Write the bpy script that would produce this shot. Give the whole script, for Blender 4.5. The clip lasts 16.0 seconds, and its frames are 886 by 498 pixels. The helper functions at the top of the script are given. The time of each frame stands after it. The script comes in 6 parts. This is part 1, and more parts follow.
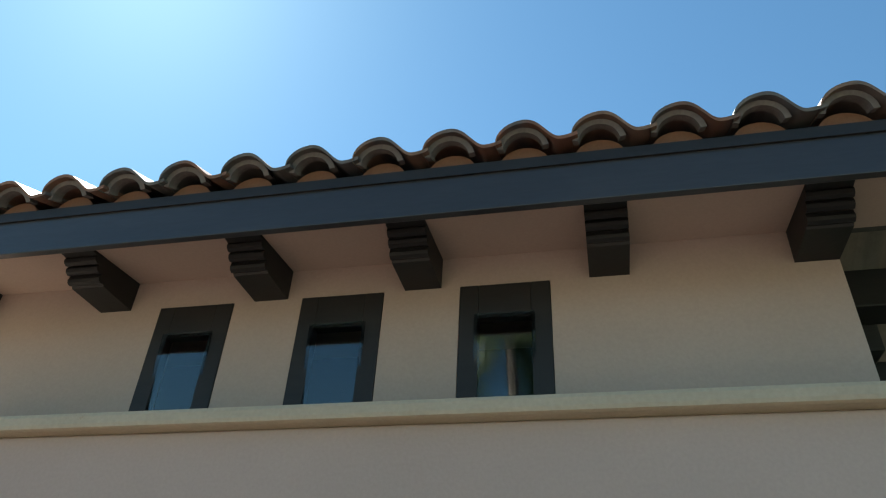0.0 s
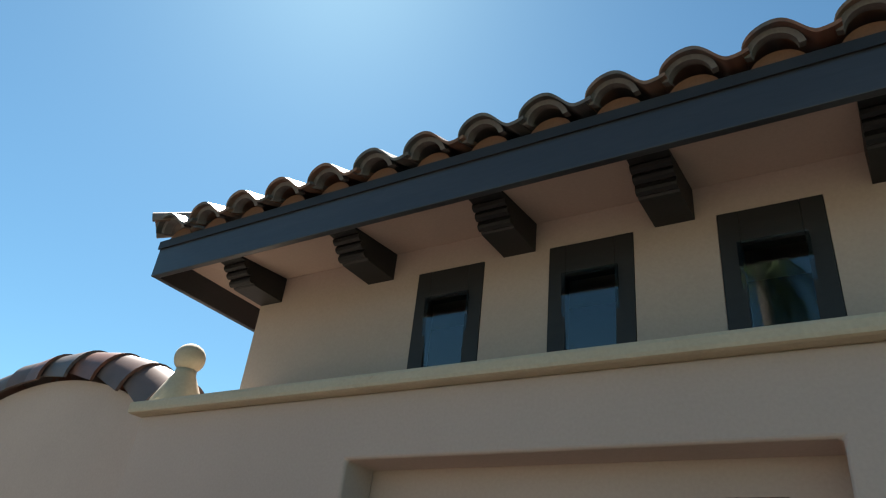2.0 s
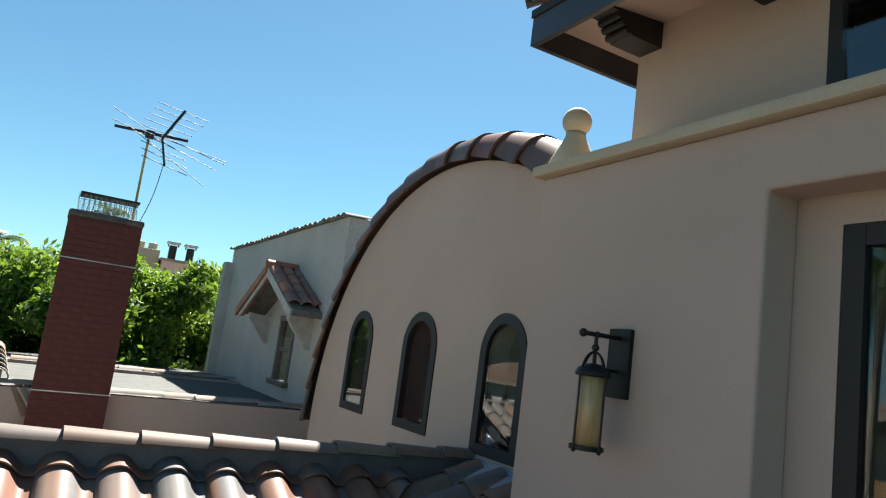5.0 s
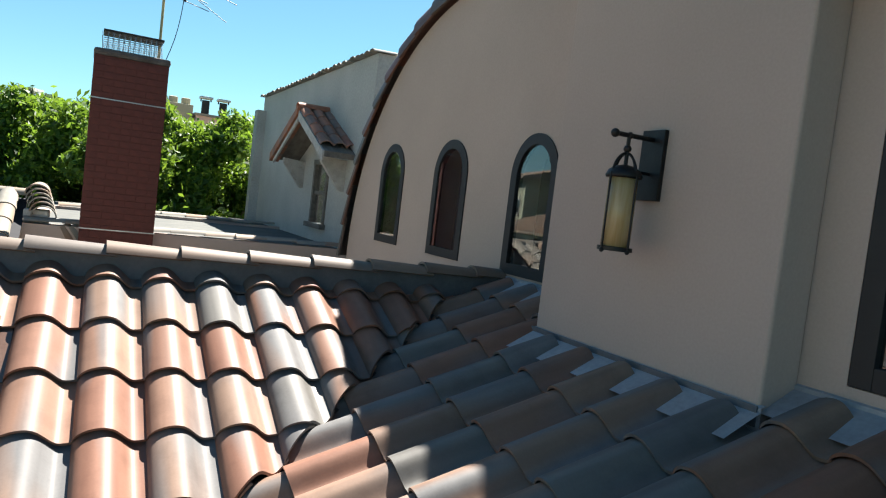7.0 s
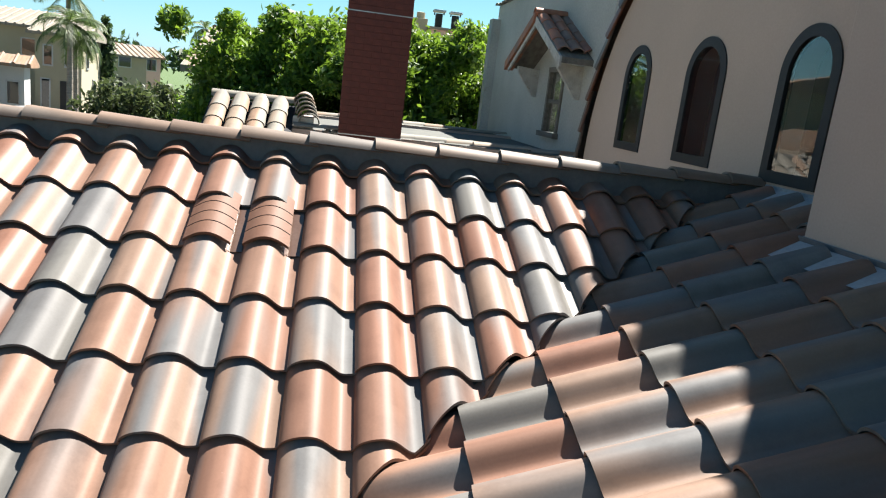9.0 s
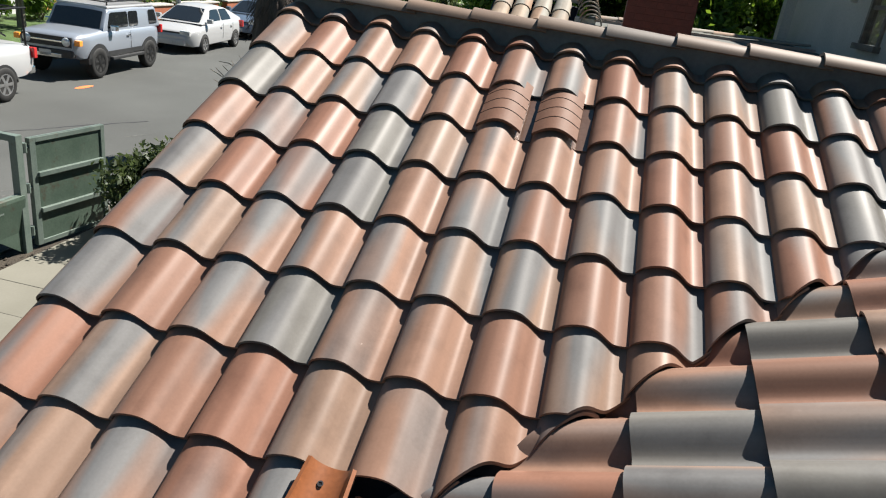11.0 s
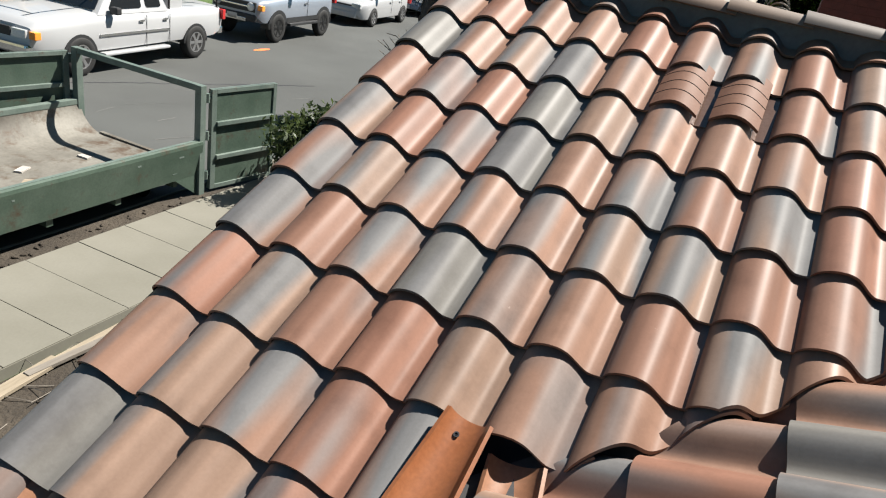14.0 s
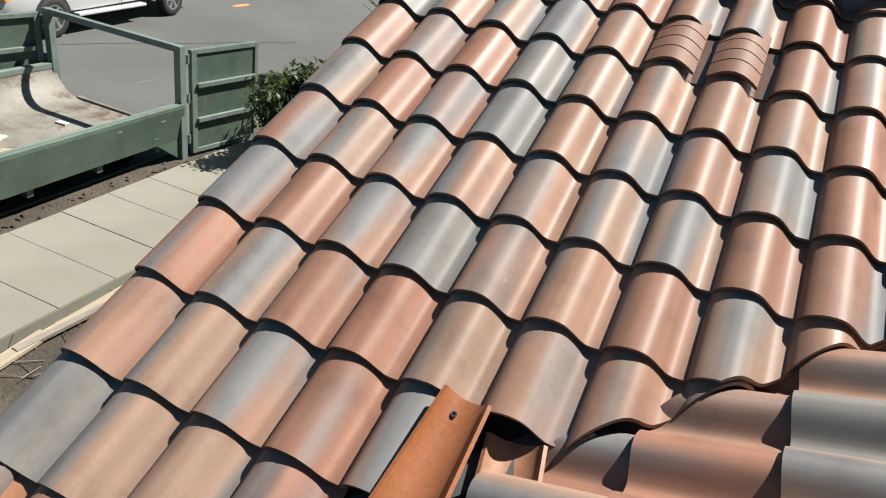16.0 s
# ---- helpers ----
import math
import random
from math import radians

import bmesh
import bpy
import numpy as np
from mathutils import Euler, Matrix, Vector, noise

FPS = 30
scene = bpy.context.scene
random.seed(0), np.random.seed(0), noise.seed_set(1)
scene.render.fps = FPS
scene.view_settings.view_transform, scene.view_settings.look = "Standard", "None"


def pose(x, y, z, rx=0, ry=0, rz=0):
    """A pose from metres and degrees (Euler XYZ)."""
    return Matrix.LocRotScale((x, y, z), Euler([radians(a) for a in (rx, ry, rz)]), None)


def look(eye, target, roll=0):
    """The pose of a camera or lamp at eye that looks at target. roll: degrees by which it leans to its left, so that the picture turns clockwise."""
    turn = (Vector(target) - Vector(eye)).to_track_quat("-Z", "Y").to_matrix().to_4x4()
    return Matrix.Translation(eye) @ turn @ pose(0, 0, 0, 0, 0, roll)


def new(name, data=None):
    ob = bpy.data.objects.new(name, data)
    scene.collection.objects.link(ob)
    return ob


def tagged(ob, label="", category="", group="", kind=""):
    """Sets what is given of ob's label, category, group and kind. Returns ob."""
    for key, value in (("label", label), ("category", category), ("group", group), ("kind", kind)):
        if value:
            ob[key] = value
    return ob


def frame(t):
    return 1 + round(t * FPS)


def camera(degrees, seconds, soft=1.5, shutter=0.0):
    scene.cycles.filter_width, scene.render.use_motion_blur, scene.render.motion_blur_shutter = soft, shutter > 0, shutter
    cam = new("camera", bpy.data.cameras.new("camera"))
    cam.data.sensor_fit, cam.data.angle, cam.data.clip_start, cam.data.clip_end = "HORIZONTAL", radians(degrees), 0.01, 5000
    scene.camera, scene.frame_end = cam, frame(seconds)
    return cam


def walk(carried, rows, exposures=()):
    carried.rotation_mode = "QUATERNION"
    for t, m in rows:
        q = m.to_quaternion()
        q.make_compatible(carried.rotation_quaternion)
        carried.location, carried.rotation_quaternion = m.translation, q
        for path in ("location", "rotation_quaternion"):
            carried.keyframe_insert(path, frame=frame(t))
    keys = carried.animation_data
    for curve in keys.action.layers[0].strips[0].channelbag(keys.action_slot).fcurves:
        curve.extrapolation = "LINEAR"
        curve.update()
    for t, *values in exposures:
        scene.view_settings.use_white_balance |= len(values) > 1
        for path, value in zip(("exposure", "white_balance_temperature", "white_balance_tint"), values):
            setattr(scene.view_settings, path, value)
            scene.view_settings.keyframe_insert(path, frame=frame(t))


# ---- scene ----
cam = camera(64.70, 16.0, soft=1.15)
PATH = [
    (0, 4.4407, -2.2474, 1.0810, 124.919, -2.722, 12.111),
    (0.5, 4.3823, -2.2956, 1.0779, 122.957, -3.953, 20.446),
    (1, 4.3856, -2.2636, 1.0812, 121.399, -5.154, 27.369),
    (1.5, 4.3495, -2.2771, 1.0409, 120.009, -5.636, 30.559),
    (2, 4.3392, -2.2564, 1.0439, 119.940, -5.917, 31.438),
    (2.5, 4.2956, -2.2996, 1.0163, 118.752, -6.628, 33.926),
    (3, 4.2441, -2.3259, 0.9542, 114.650, -6.163, 43.147),
    (3.5, 4.1972, -2.3155, 0.9369, 110.868, -6.369, 49.129),
    (4, 4.1794, -2.3613, 0.9468, 104.899, -6.483, 54.980),
    (6.3, 4.1331, -2.3232, 0.6996, 93.263, -7.263, 63.533),
    (6.5, 4.1396, -2.2960, 0.6828, 91.018, -7.182, 63.924),
    (7, 4.1286, -2.2673, 0.6432, 86.750, -6.775, 63.228),
    (7.5, 4.1344, -2.2635, 0.6091, 83.290, -5.544, 57.299),
    (8, 4.1661, -2.3219, 0.5946, 80.496, -5.932, 60.244),
    (8.5, 4.1536, -2.3663, 0.5807, 80.951, -6.415, 68.255),
    (9, 4.1368, -2.4297, 0.5404, 77.727, -6.615, 81.303),
    (9.5, 4.1591, -2.4546, 0.5304, 73.907, -7.133, 89.337),
    (10, 4.1367, -2.5010, 0.4993, 70.584, -6.966, 93.865),
    (12.5, 4.1387, -2.6219, 0.3490, 68.430, -9.198, 112.323),
    (13, 4.1483, -2.6217, 0.3437, 67.734, -9.690, 113.192),
    (13.5, 4.1679, -2.6277, 0.3478, 67.702, -9.568, 113.507),
    (14, 4.1811, -2.6463, 0.3286, 65.269, -9.524, 115.509),
    (14.5, 4.1845, -2.6619, 0.3012, 60.001, -8.817, 119.134),
    (15, 4.1697, -2.6826, 0.3191, 55.377, -9.018, 119.517),
    (15.5, 4.1344, -2.6928, 0.3460, 57.582, -9.295, 116.771),
    (16, 4.0897, -2.7005, 0.3473, 61.782, -8.572, 114.134),
]
EXPOSURES = [(0.0, 2.67), (1.5, 2.34), (3.5, 2.22), (6.5, 2.29), (7.5, 2.57), (8.0, 2.80), (8.5, 2.66), (9.0, 2.22), (10.0, 1.72), (12.5, 1.50), (14.5, 1.56), (16.0, 1.64)]
walk(cam, [(t, pose(x, y, z, rx, ry, rz)) for t, x, y, z, rx, ry, rz in PATH], EXPOSURES)

# ---- daylight ----
SUN_WAY = Vector((-1.24, 1.0, 2.1)).normalized()
world = bpy.data.worlds.new("world")
scene.world = world
world.use_nodes = True
wn = world.node_tree
sky = wn.nodes.new("ShaderNodeTexSky")
sky.sky_type = "NISHITA"
sky.sun_disc = False
sky.sun_elevation = math.asin(SUN_WAY.z)
sky.sun_rotation = math.atan2(SUN_WAY.x, SUN_WAY.y)
sky.air_density, sky.dust_density, sky.ozone_density = 1.0, 0.25, 0.8
tint = wn.nodes.new("ShaderNodeMix")
tint.data_type, tint.blend_type = "RGBA", "MULTIPLY"
tint.inputs[0].default_value = 1.0
tint.inputs[7].default_value = (0.64, 1.0, 1.05, 1)
wn.links.new(sky.outputs[0], tint.inputs[6])
# keep the haze low over the roofs a pale blue
split, join = wn.nodes.new("ShaderNodeSeparateColor"), wn.nodes.new("ShaderNodeCombineColor")
least, bluer = wn.nodes.new("ShaderNodeMath"), wn.nodes.new("ShaderNodeMath")
least.operation, bluer.operation = "MULTIPLY", "MAXIMUM"
least.inputs[1].default_value = 1.14
wn.links.new(tint.outputs[2], split.inputs[0])
wn.links.new(split.outputs[1], least.inputs[0])
wn.links.new(split.outputs[2], bluer.inputs[0])
wn.links.new(least.outputs[0], bluer.inputs[1])
wn.links.new(split.outputs[0], join.inputs[0])
wn.links.new(split.outputs[1], join.inputs[1])
wn.links.new(bluer.outputs[0], join.inputs[2])
wn.links.new(join.outputs[0], wn.nodes["Background"].inputs[0])
wn.nodes["Background"].inputs[1].default_value = 0.027
sun_data = bpy.data.lights.new("sun", "SUN")
sun_data.energy, sun_data.angle, sun_data.color = 4.7, radians(0.6), (1.0, 0.95, 0.87)
sun = new("sun", sun_data)
sun.matrix_world = look(SUN_WAY * 60, (0, 0, 0))

# ---- materials ----
def shader(name, rough=0.7, metal=0.0, ior=1.5):
    m = bpy.data.materials.new(name)
    m.use_nodes = True
    p = m.node_tree.nodes["Principled BSDF"]
    p.inputs["Roughness"].default_value = rough
    p.inputs["Metallic"].default_value = metal
    p.inputs["IOR"].default_value = ior
    return m, m.node_tree, p


def noise_node(nt, scale, detail=4.0, stretch=None, rough=0.55, shift=None):
    c = nt.nodes.new("ShaderNodeTexCoord")
    out = c.outputs["Object"]
    if stretch or shift:
        mp = nt.nodes.new("ShaderNodeMapping")
        mp.inputs["Scale"].default_value = stretch or (1, 1, 1)
        nt.links.new(out, mp.inputs[0])
        if shift:
            nt.links.new(shift, mp.inputs["Location"])
        out = mp.outputs[0]
    n = nt.nodes.new("ShaderNodeTexNoise")
    n.inputs["Scale"].default_value = scale
    n.inputs["Detail"].default_value = detail
    n.inputs["Roughness"].default_value = rough
    nt.links.new(out, n.inputs["Vector"])
    return n


def ramp_node(nt, src, stops):
    r = nt.nodes.new("ShaderNodeValToRGB")
    e = r.color_ramp.elements
    e[0].position, e[0].color = stops[0][0], (*stops[0][1], 1)
    e[1].position, e[1].color = stops[-1][0], (*stops[-1][1], 1)
    for pos, col in stops[1:-1]:
        e.new(pos).color = (*col, 1)
    nt.links.new(src, r.inputs[0])
    return r


def mix_node(nt, fac, a, b_, how="MIX"):
    m = nt.nodes.new("ShaderNodeMix")
    m.data_type, m.blend_type = "RGBA", how
    for sock, v in ((m.inputs[0], fac), (m.inputs[6], a), (m.inputs[7], b_)):
        if isinstance(v, (int, float)):
            sock.default_value = v
        elif isinstance(v, tuple):
            sock.default_value = (*v, 1)
        else:
            nt.links.new(v, sock)
    return m.outputs[2]


def bump(nt, p, src, strength, dist=0.01):
    bnode = nt.nodes.new("ShaderNodeBump")
    bnode.inputs["Strength"].default_value = strength
    bnode.inputs["Distance"].default_value = dist
    nt.links.new(src, bnode.inputs["Height"])
    nt.links.new(bnode.outputs[0], p.inputs["Normal"])


def surface(name, dark, light, rough=0.75, big=1.2, fine=40.0, metal=0.0, relief=0.25, dist=0.004, stretch=None, ior=1.5, spots=None, grain=0.8):
    """Two scales of colour between dark and light, with fine relief."""
    m, nt, p = shader(name, rough, metal, ior)
    n1, n2 = noise_node(nt, big, 5, stretch), noise_node(nt, fine, 6, stretch)
    a = ramp_node(nt, n1.outputs["Fac"], [(0.32, dark), (0.68, light)]).outputs[0]
    g = ramp_node(nt, n2.outputs["Fac"], [(0.25, (0.78, 0.78, 0.78)), (0.75, (1.12, 1.12, 1.12))]).outputs[0]
    col = mix_node(nt, grain, a, g, "MULTIPLY")
    if spots:
        n3 = noise_node(nt, spots[1], 8, None, 0.7)
        f = ramp_node(nt, n3.outputs["Fac"], [(spots[2], (0, 0, 0)), (spots[2] + 0.12, (1, 1, 1))]).outputs[0]
        col = mix_node(nt, f, col, spots[0])
    nt.links.new(col, p.inputs["Base Color"])
    if relief:
        bump(nt, p, n2.outputs["Fac"], relief, dist)
    return m


TONE = (0.828, 0.922, 0.955)


def tile_material(name, colours, grey, rough=0.5):
    m, nt, p = shader(name, rough, 0.0, 1.27)
    colours = [(q, tuple(v * w for v, w in zip(c, TONE))) for q, c in colours]
    grey = tuple(v * w for v, w in zip(grey, TONE))
    info = nt.nodes.new("ShaderNodeObjectInfo")
    base = ramp_node(nt, info.outputs["Random"], colours)
    base.color_ramp.interpolation = "CONSTANT"
    spread = nt.nodes.new("ShaderNodeMath")
    spread.operation = "MULTIPLY"
    spread.inputs[1].default_value = 37.0
    nt.links.new(info.outputs["Random"], spread.inputs[0])
    comb = nt.nodes.new("ShaderNodeCombineXYZ")
    for k in range(3):
        nt.links.new(spread.outputs[0], comb.inputs[k])
    streak = noise_node(nt, 1.0, 1.5, (5.2, 0.7, 0.6), 0.45, comb.outputs[0])
    f = ramp_node(nt, streak.outputs["Fac"], [(0.50, (0, 0, 0)), (0.64, (1, 1, 1))]).outputs[0]
    col = mix_node(nt, f, base.outputs[0], grey)
    streak2 = noise_node(nt, 1.0, 2, (17.0, 0.8, 1.5), 0.5, comb.outputs[0])
    g = ramp_node(nt, streak2.outputs["Fac"], [(0.3, (0.76, 0.73, 0.72)), (0.72, (1.22, 1.19, 1.17))]).outputs[0]
    col = mix_node(nt, 0.75, col, g, "MULTIPLY")
    fine = noise_node(nt, 95, 6, None, 0.6, comb.outputs[0])
    g2 = ramp_node(nt, fine.outputs["Fac"], [(0.28, (0.90, 0.89, 0.88)), (0.7, (1.04, 1.04, 1.04))]).outputs[0]
    col = mix_node(nt, 0.7, col, g2, "MULTIPLY")
    dust = noise_node(nt, 14, 7, None, 0.72, comb.outputs[0])
    d = ramp_node(nt, dust.outputs["Fac"], [(0.73, (0, 0, 0)), (0.84, (1, 1, 1))]).outputs[0]
    col = mix_node(nt, d, col, (0.50, 0.42, 0.36))
    nt.links.new(col, p.inputs["Base Color"])
    rr = ramp_node(nt, streak.outputs["Fac"], [(0.3, (rough - 0.04,) * 3), (0.7, (rough + 0.1,) * 3)]).outputs[0]
    nt.links.new(rr, p.inputs["Roughness"])
    smudge = noise_node(nt, 5.0, 5, None, 0.62, comb.outputs[0])
    k = ramp_node(nt, smudge.outputs["Fac"], [(0.30, (0.74, 0.73, 0.73)), (0.52, (1.0, 1.0, 1.0))]).outputs[0]
    nt.links.new(mix_node(nt, 0.8, col, k, "MULTIPLY"), p.inputs["Base Color"])
    bump(nt, p, fine.outputs["Fac"], 0.07, 0.002)
    return m


def paint(name, colour, metal=0.0):
    """Smooth car paint under clear lacquer, with a trace of road dust."""
    m, nt, p = shader(name, 0.35, metal)
    n = noise_node(nt, 1.3, 5)
    g = ramp_node(nt, n.outputs["Fac"], [(0.3, (0.95, 0.945, 0.94)), (0.7, (1.0, 1.0, 1.0))]).outputs[0]
    nt.links.new(mix_node(nt, 1.0, colour, g, "MULTIPLY"), p.inputs["Base Color"])
    p.inputs["Coat Weight"].default_value = 0.7
    p.inputs["Coat Roughness"].default_value = 0.06
    return m


TILE = tile_material("clay_tile", [(0.0, (0.242, 0.114, 0.078)), (0.2, (0.254, 0.138, 0.097)), (0.42, (0.236, 0.144, 0.105)), (0.62, (0.223, 0.112, 0.078)), (0.84, (0.151, 0.133, 0.121))], (0.150, 0.136, 0.134), 0.50)
RIDGE_TILE = tile_material("ridge_clay", [(0.0, (0.218, 0.142, 0.107)), (0.4, (0.236, 0.157, 0.118)), (0.75, (0.201, 0.159, 0.139))], (0.195, 0.159, 0.139), 0.55)
OLD_TILE = tile_material("old_clay_tile", [(0.0, (0.328, 0.197, 0.131)), (0.35, (0.308, 0.216, 0.157)), (0.7, (0.288, 0.236, 0.190))], (0.262, 0.229, 0.197), 0.65)
PALE_TILE = tile_material("pale_clay_tile", [(0.0, (0.30, 0.25, 0.21)), (0.4, (0.34, 0.30, 0.26)), (0.75, (0.27, 0.21, 0.17))], (0.33, 0.31, 0.29), 0.75)
COPING_TILE = tile_material("coping_tile", [(0.0, (0.192, 0.080, 0.052)), (0.4, (0.160, 0.084, 0.064)), (0.75, (0.136, 0.096, 0.080))], (0.128, 0.096, 0.088), 0.45)
VENT_TILE = surface("vent_tile", (0.140, 0.070, 0.047), (0.157, 0.084, 0.058), 0.62, 5, 60, grain=0.4, ior=1.25)
VENT_APRON = surface("vent_apron", (0.123, 0.074, 0.056), (0.142, 0.093, 0.074), 0.16, 5, 60, 0.2)
RAW_CLAY = surface("raw_clay", (0.210, 0.073, 0.028), (0.238, 0.091, 0.040), 0.34, 6, 70, relief=0.08)
PAN_CLAY = surface("pan_clay", (0.214, 0.098, 0.051), (0.252, 0.131, 0.079), 0.5, 6, 70, relief=0.1)
STUCCO = surface("stucco", (0.390, 0.302, 0.255), (0.443, 0.344, 0.292), 0.9, 0.7, 75, relief=0.16, dist=0.004, grain=0.3)
CAP_STUCCO = surface("cap_stucco", (0.391, 0.326, 0.233), (0.446, 0.381, 0.279), 0.9, 2.0, 60, relief=0.25, grain=0.4, dist=0.004, spots=((0.279, 0.177, 0.093), 7.0, 0.66))
WHITE_STUCCO = surface("white_stucco", (0.368, 0.360, 0.328), (0.464, 0.452, 0.416), 0.9, 0.9, 30, relief=0.6, dist=0.01, spots=((0.336, 0.288, 0.224), 3.0, 0.66))
CREAM = surface("cream_stucco", (0.323, 0.288, 0.205), (0.365, 0.331, 0.239), 0.9, 0.5, 20)
WHITE_WALL = surface("white_wall", (0.445, 0.450, 0.456), (0.493, 0.493, 0.493), 0.85, 0.5, 20)
ORANGE_WALL = surface("orange_wall", (0.366, 0.159, 0.047), (0.413, 0.201, 0.071), 0.85, 0.5, 20)
PINK_WALL = surface("pink_wall", (0.52, 0.36, 0.33), (0.58, 0.42, 0.38), 0.85, 0.5, 20)
GREEN_WALL = surface("pale_green_wall", (0.272, 0.283, 0.201), (0.307, 0.319, 0.236), 0.85, 0.5, 20)
RED_WALL = surface("terracotta_wall", (0.276, 0.079, 0.039), (0.328, 0.112, 0.059), 0.85, 1.5, 20)
TRIM = surface("dark_trim", (0.010, 0.009, 0.010), (0.017, 0.015, 0.015), 0.6, 3, 50, relief=0.1, stretch=(1, 1, 6))
BEAM = surface("dark_beam", (0.007, 0.007, 0.007), (0.014, 0.012, 0.011), 0.6, 4, 45, relief=0.3, stretch=(1, 1, 5))
FASCIA = surface("fascia_paint", (0.026, 0.026, 0.030), (0.042, 0.041, 0.044), 0.38, 2, 40, relief=0.15, stretch=(0.3, 2, 2))
FLASHING = surface("flashing", (0.245, 0.259, 0.281), (0.317, 0.331, 0.353), 0.5, 4, 40, 0.1, 0.2)
EAVE_MORTAR = surface("eave_mortar", (0.13, 0.12, 0.115), (0.19, 0.175, 0.165), 0.95, 8, 60, relief=0.5)
LEAD = surface("grey_lead", (0.085, 0.087, 0.095), (0.125, 0.127, 0.137), 0.6, 4, 40, 0.1, 0.2)
MORTAR = surface("mortar", (0.30, 0.28, 0.26), (0.42, 0.39, 0.36), 0.95, 8, 60, relief=0.7, dist=0.01)
FELT = surface("roof_felt", (0.012, 0.013, 0.018), (0.021, 0.022, 0.029), 0.85, 5, 60)
VALLEY_METAL = surface("valley_metal", (0.05, 0.05, 0.052), (0.08, 0.08, 0.082), 0.6, 5, 30, 0.5, 0.1)
BRICK = surface("red_brick", (0.077, 0.018, 0.013), (0.104, 0.024, 0.017), 0.8, 6, 60, relief=0.5, dist=0.006)
BRICK_JOINT = surface("brick_joint", (0.068, 0.018, 0.013), (0.091, 0.025, 0.018), 0.9, 8, 60)
CONCRETE = surface("concrete", (0.125, 0.119, 0.095), (0.158, 0.151, 0.125), 0.9, 0.8, 35, relief=0.1, grain=0.3, spots=((0.144, 0.132, 0.103), 2.2, 0.66))
ASPHALT = surface("asphalt", (0.044, 0.046, 0.044), (0.066, 0.069, 0.066), 0.9, 0.30, 70, relief=0.5, dist=0.006, spots=((0.076, 0.075, 0.072), 0.9, 0.62))
SCUFF = surface("asphalt_scuff", (0.085, 0.085, 0.08), (0.125, 0.125, 0.118), 0.9, 3.0, 60, relief=0.2)
# brown earth, darkened further to carry the foliage shade over the yard
SHADED_DIRT = surface("dirt", (0.021, 0.016, 0.011), (0.054, 0.043, 0.031), 0.97, 2.2, 30, relief=0.9, dist=0.03, spots=((0.068, 0.056, 0.039), 5, 0.64))
GRASS = surface("lawn", (0.030, 0.060, 0.013), (0.065, 0.110, 0.025), 0.95, 1.5, 60, relief=0.9, dist=0.02)
GREY_ROOF = surface("roll_roofing", (0.060, 0.064, 0.060), (0.096, 0.096, 0.086), 0.9, 2.5, 30, relief=0.4, spots=((0.032, 0.034, 0.036), 2.5, 0.56))
OLD_WOOD = surface("old_wood", (0.103, 0.088, 0.073), (0.187, 0.166, 0.140), 0.85, 4, 40, relief=0.5, stretch=(0.3, 3, 3))
PALE_WOOD = surface("pale_wood", (0.197, 0.161, 0.113), (0.285, 0.239, 0.177), 0.85, 4, 40, relief=0.4, stretch=(0.4, 4, 4))
FENCE_WOOD = surface("fence_wood", (0.30, 0.17, 0.08), (0.40, 0.24, 0.12), 0.8, 2, 30)
GREEN_STEEL = surface("green_steel", (0.038, 0.064, 0.046), (0.064, 0.093, 0.071), 0.55, 2.5, 40, 0.0, 0.3, spots=((0.049, 0.029, 0.017), 3.2, 0.565))
PALE_STEEL = surface("worn_steel", (0.085, 0.116, 0.100), (0.132, 0.163, 0.143), 0.5, 4, 40, 0.0, 0.2, spots=((0.070, 0.034, 0.018), 6, 0.63))
RUST_FLOOR = surface("rusty_steel", (0.057, 0.049, 0.039), (0.171, 0.161, 0.138), 0.75, 1.3, 25, 0.0, 0.4, spots=((0.062, 0.039, 0.023), 2.4, 0.52))
IRON = surface("black_iron", (0.012, 0.012, 0.013), (0.03, 0.027, 0.025), 0.45, 8, 80, 0.6, 0.2)
GALV = surface("galvanised", (0.30, 0.31, 0.32), (0.45, 0.46, 0.47), 0.4, 6, 40, 0.8, 0.1)
ALU = surface("aerial_metal", (0.018, 0.018, 0.02), (0.035, 0.035, 0.038), 0.6, 6, 40, 0.2, 0.1)
YELLOW_POLE = surface("pole_paint", (0.34, 0.28, 0.12), (0.44, 0.37, 0.18), 0.6, 6, 40)
RUBBER = surface("rubber", (0.006, 0.006, 0.006), (0.011, 0.011, 0.011), 0.8, 8, 60)
WHEEL_ALLOY = surface("alloy", (0.42, 0.42, 0.43), (0.55, 0.55, 0.56), 0.3, 8, 60, 0.9, 0)
BLACK_ALLOY = surface("black_alloy", (0.010, 0.010, 0.011), (0.020, 0.020, 0.021), 0.4, 8, 60, 0.5, 0)
CHROME = surface("chrome", (0.6, 0.6, 0.6), (0.7, 0.7, 0.7), 0.12, 5, 30, 1.0, 0)
WHITE_PAINT = paint("white_car_paint", (0.387, 0.393, 0.401))
SILVER_PAINT = paint("silver_car_paint", (0.275, 0.307, 0.359), 0.3)
BLUE_PAINT = paint("blue_car_paint", (0.111, 0.150, 0.212), 0.3)
DARK_PLASTIC = surface("dark_plastic", (0.015, 0.016, 0.017), (0.024, 0.024, 0.026), 0.6, 5, 60, 0, 0.1)
AMBER_LENS = surface("amber_lens", (0.75, 0.25, 0.03), (0.85, 0.32, 0.05), 0.2, 5, 30, 0, 0)
RED_LENS = surface("red_lens", (0.45, 0.02, 0.02), (0.5, 0.03, 0.03), 0.2, 5, 30, 0, 0)
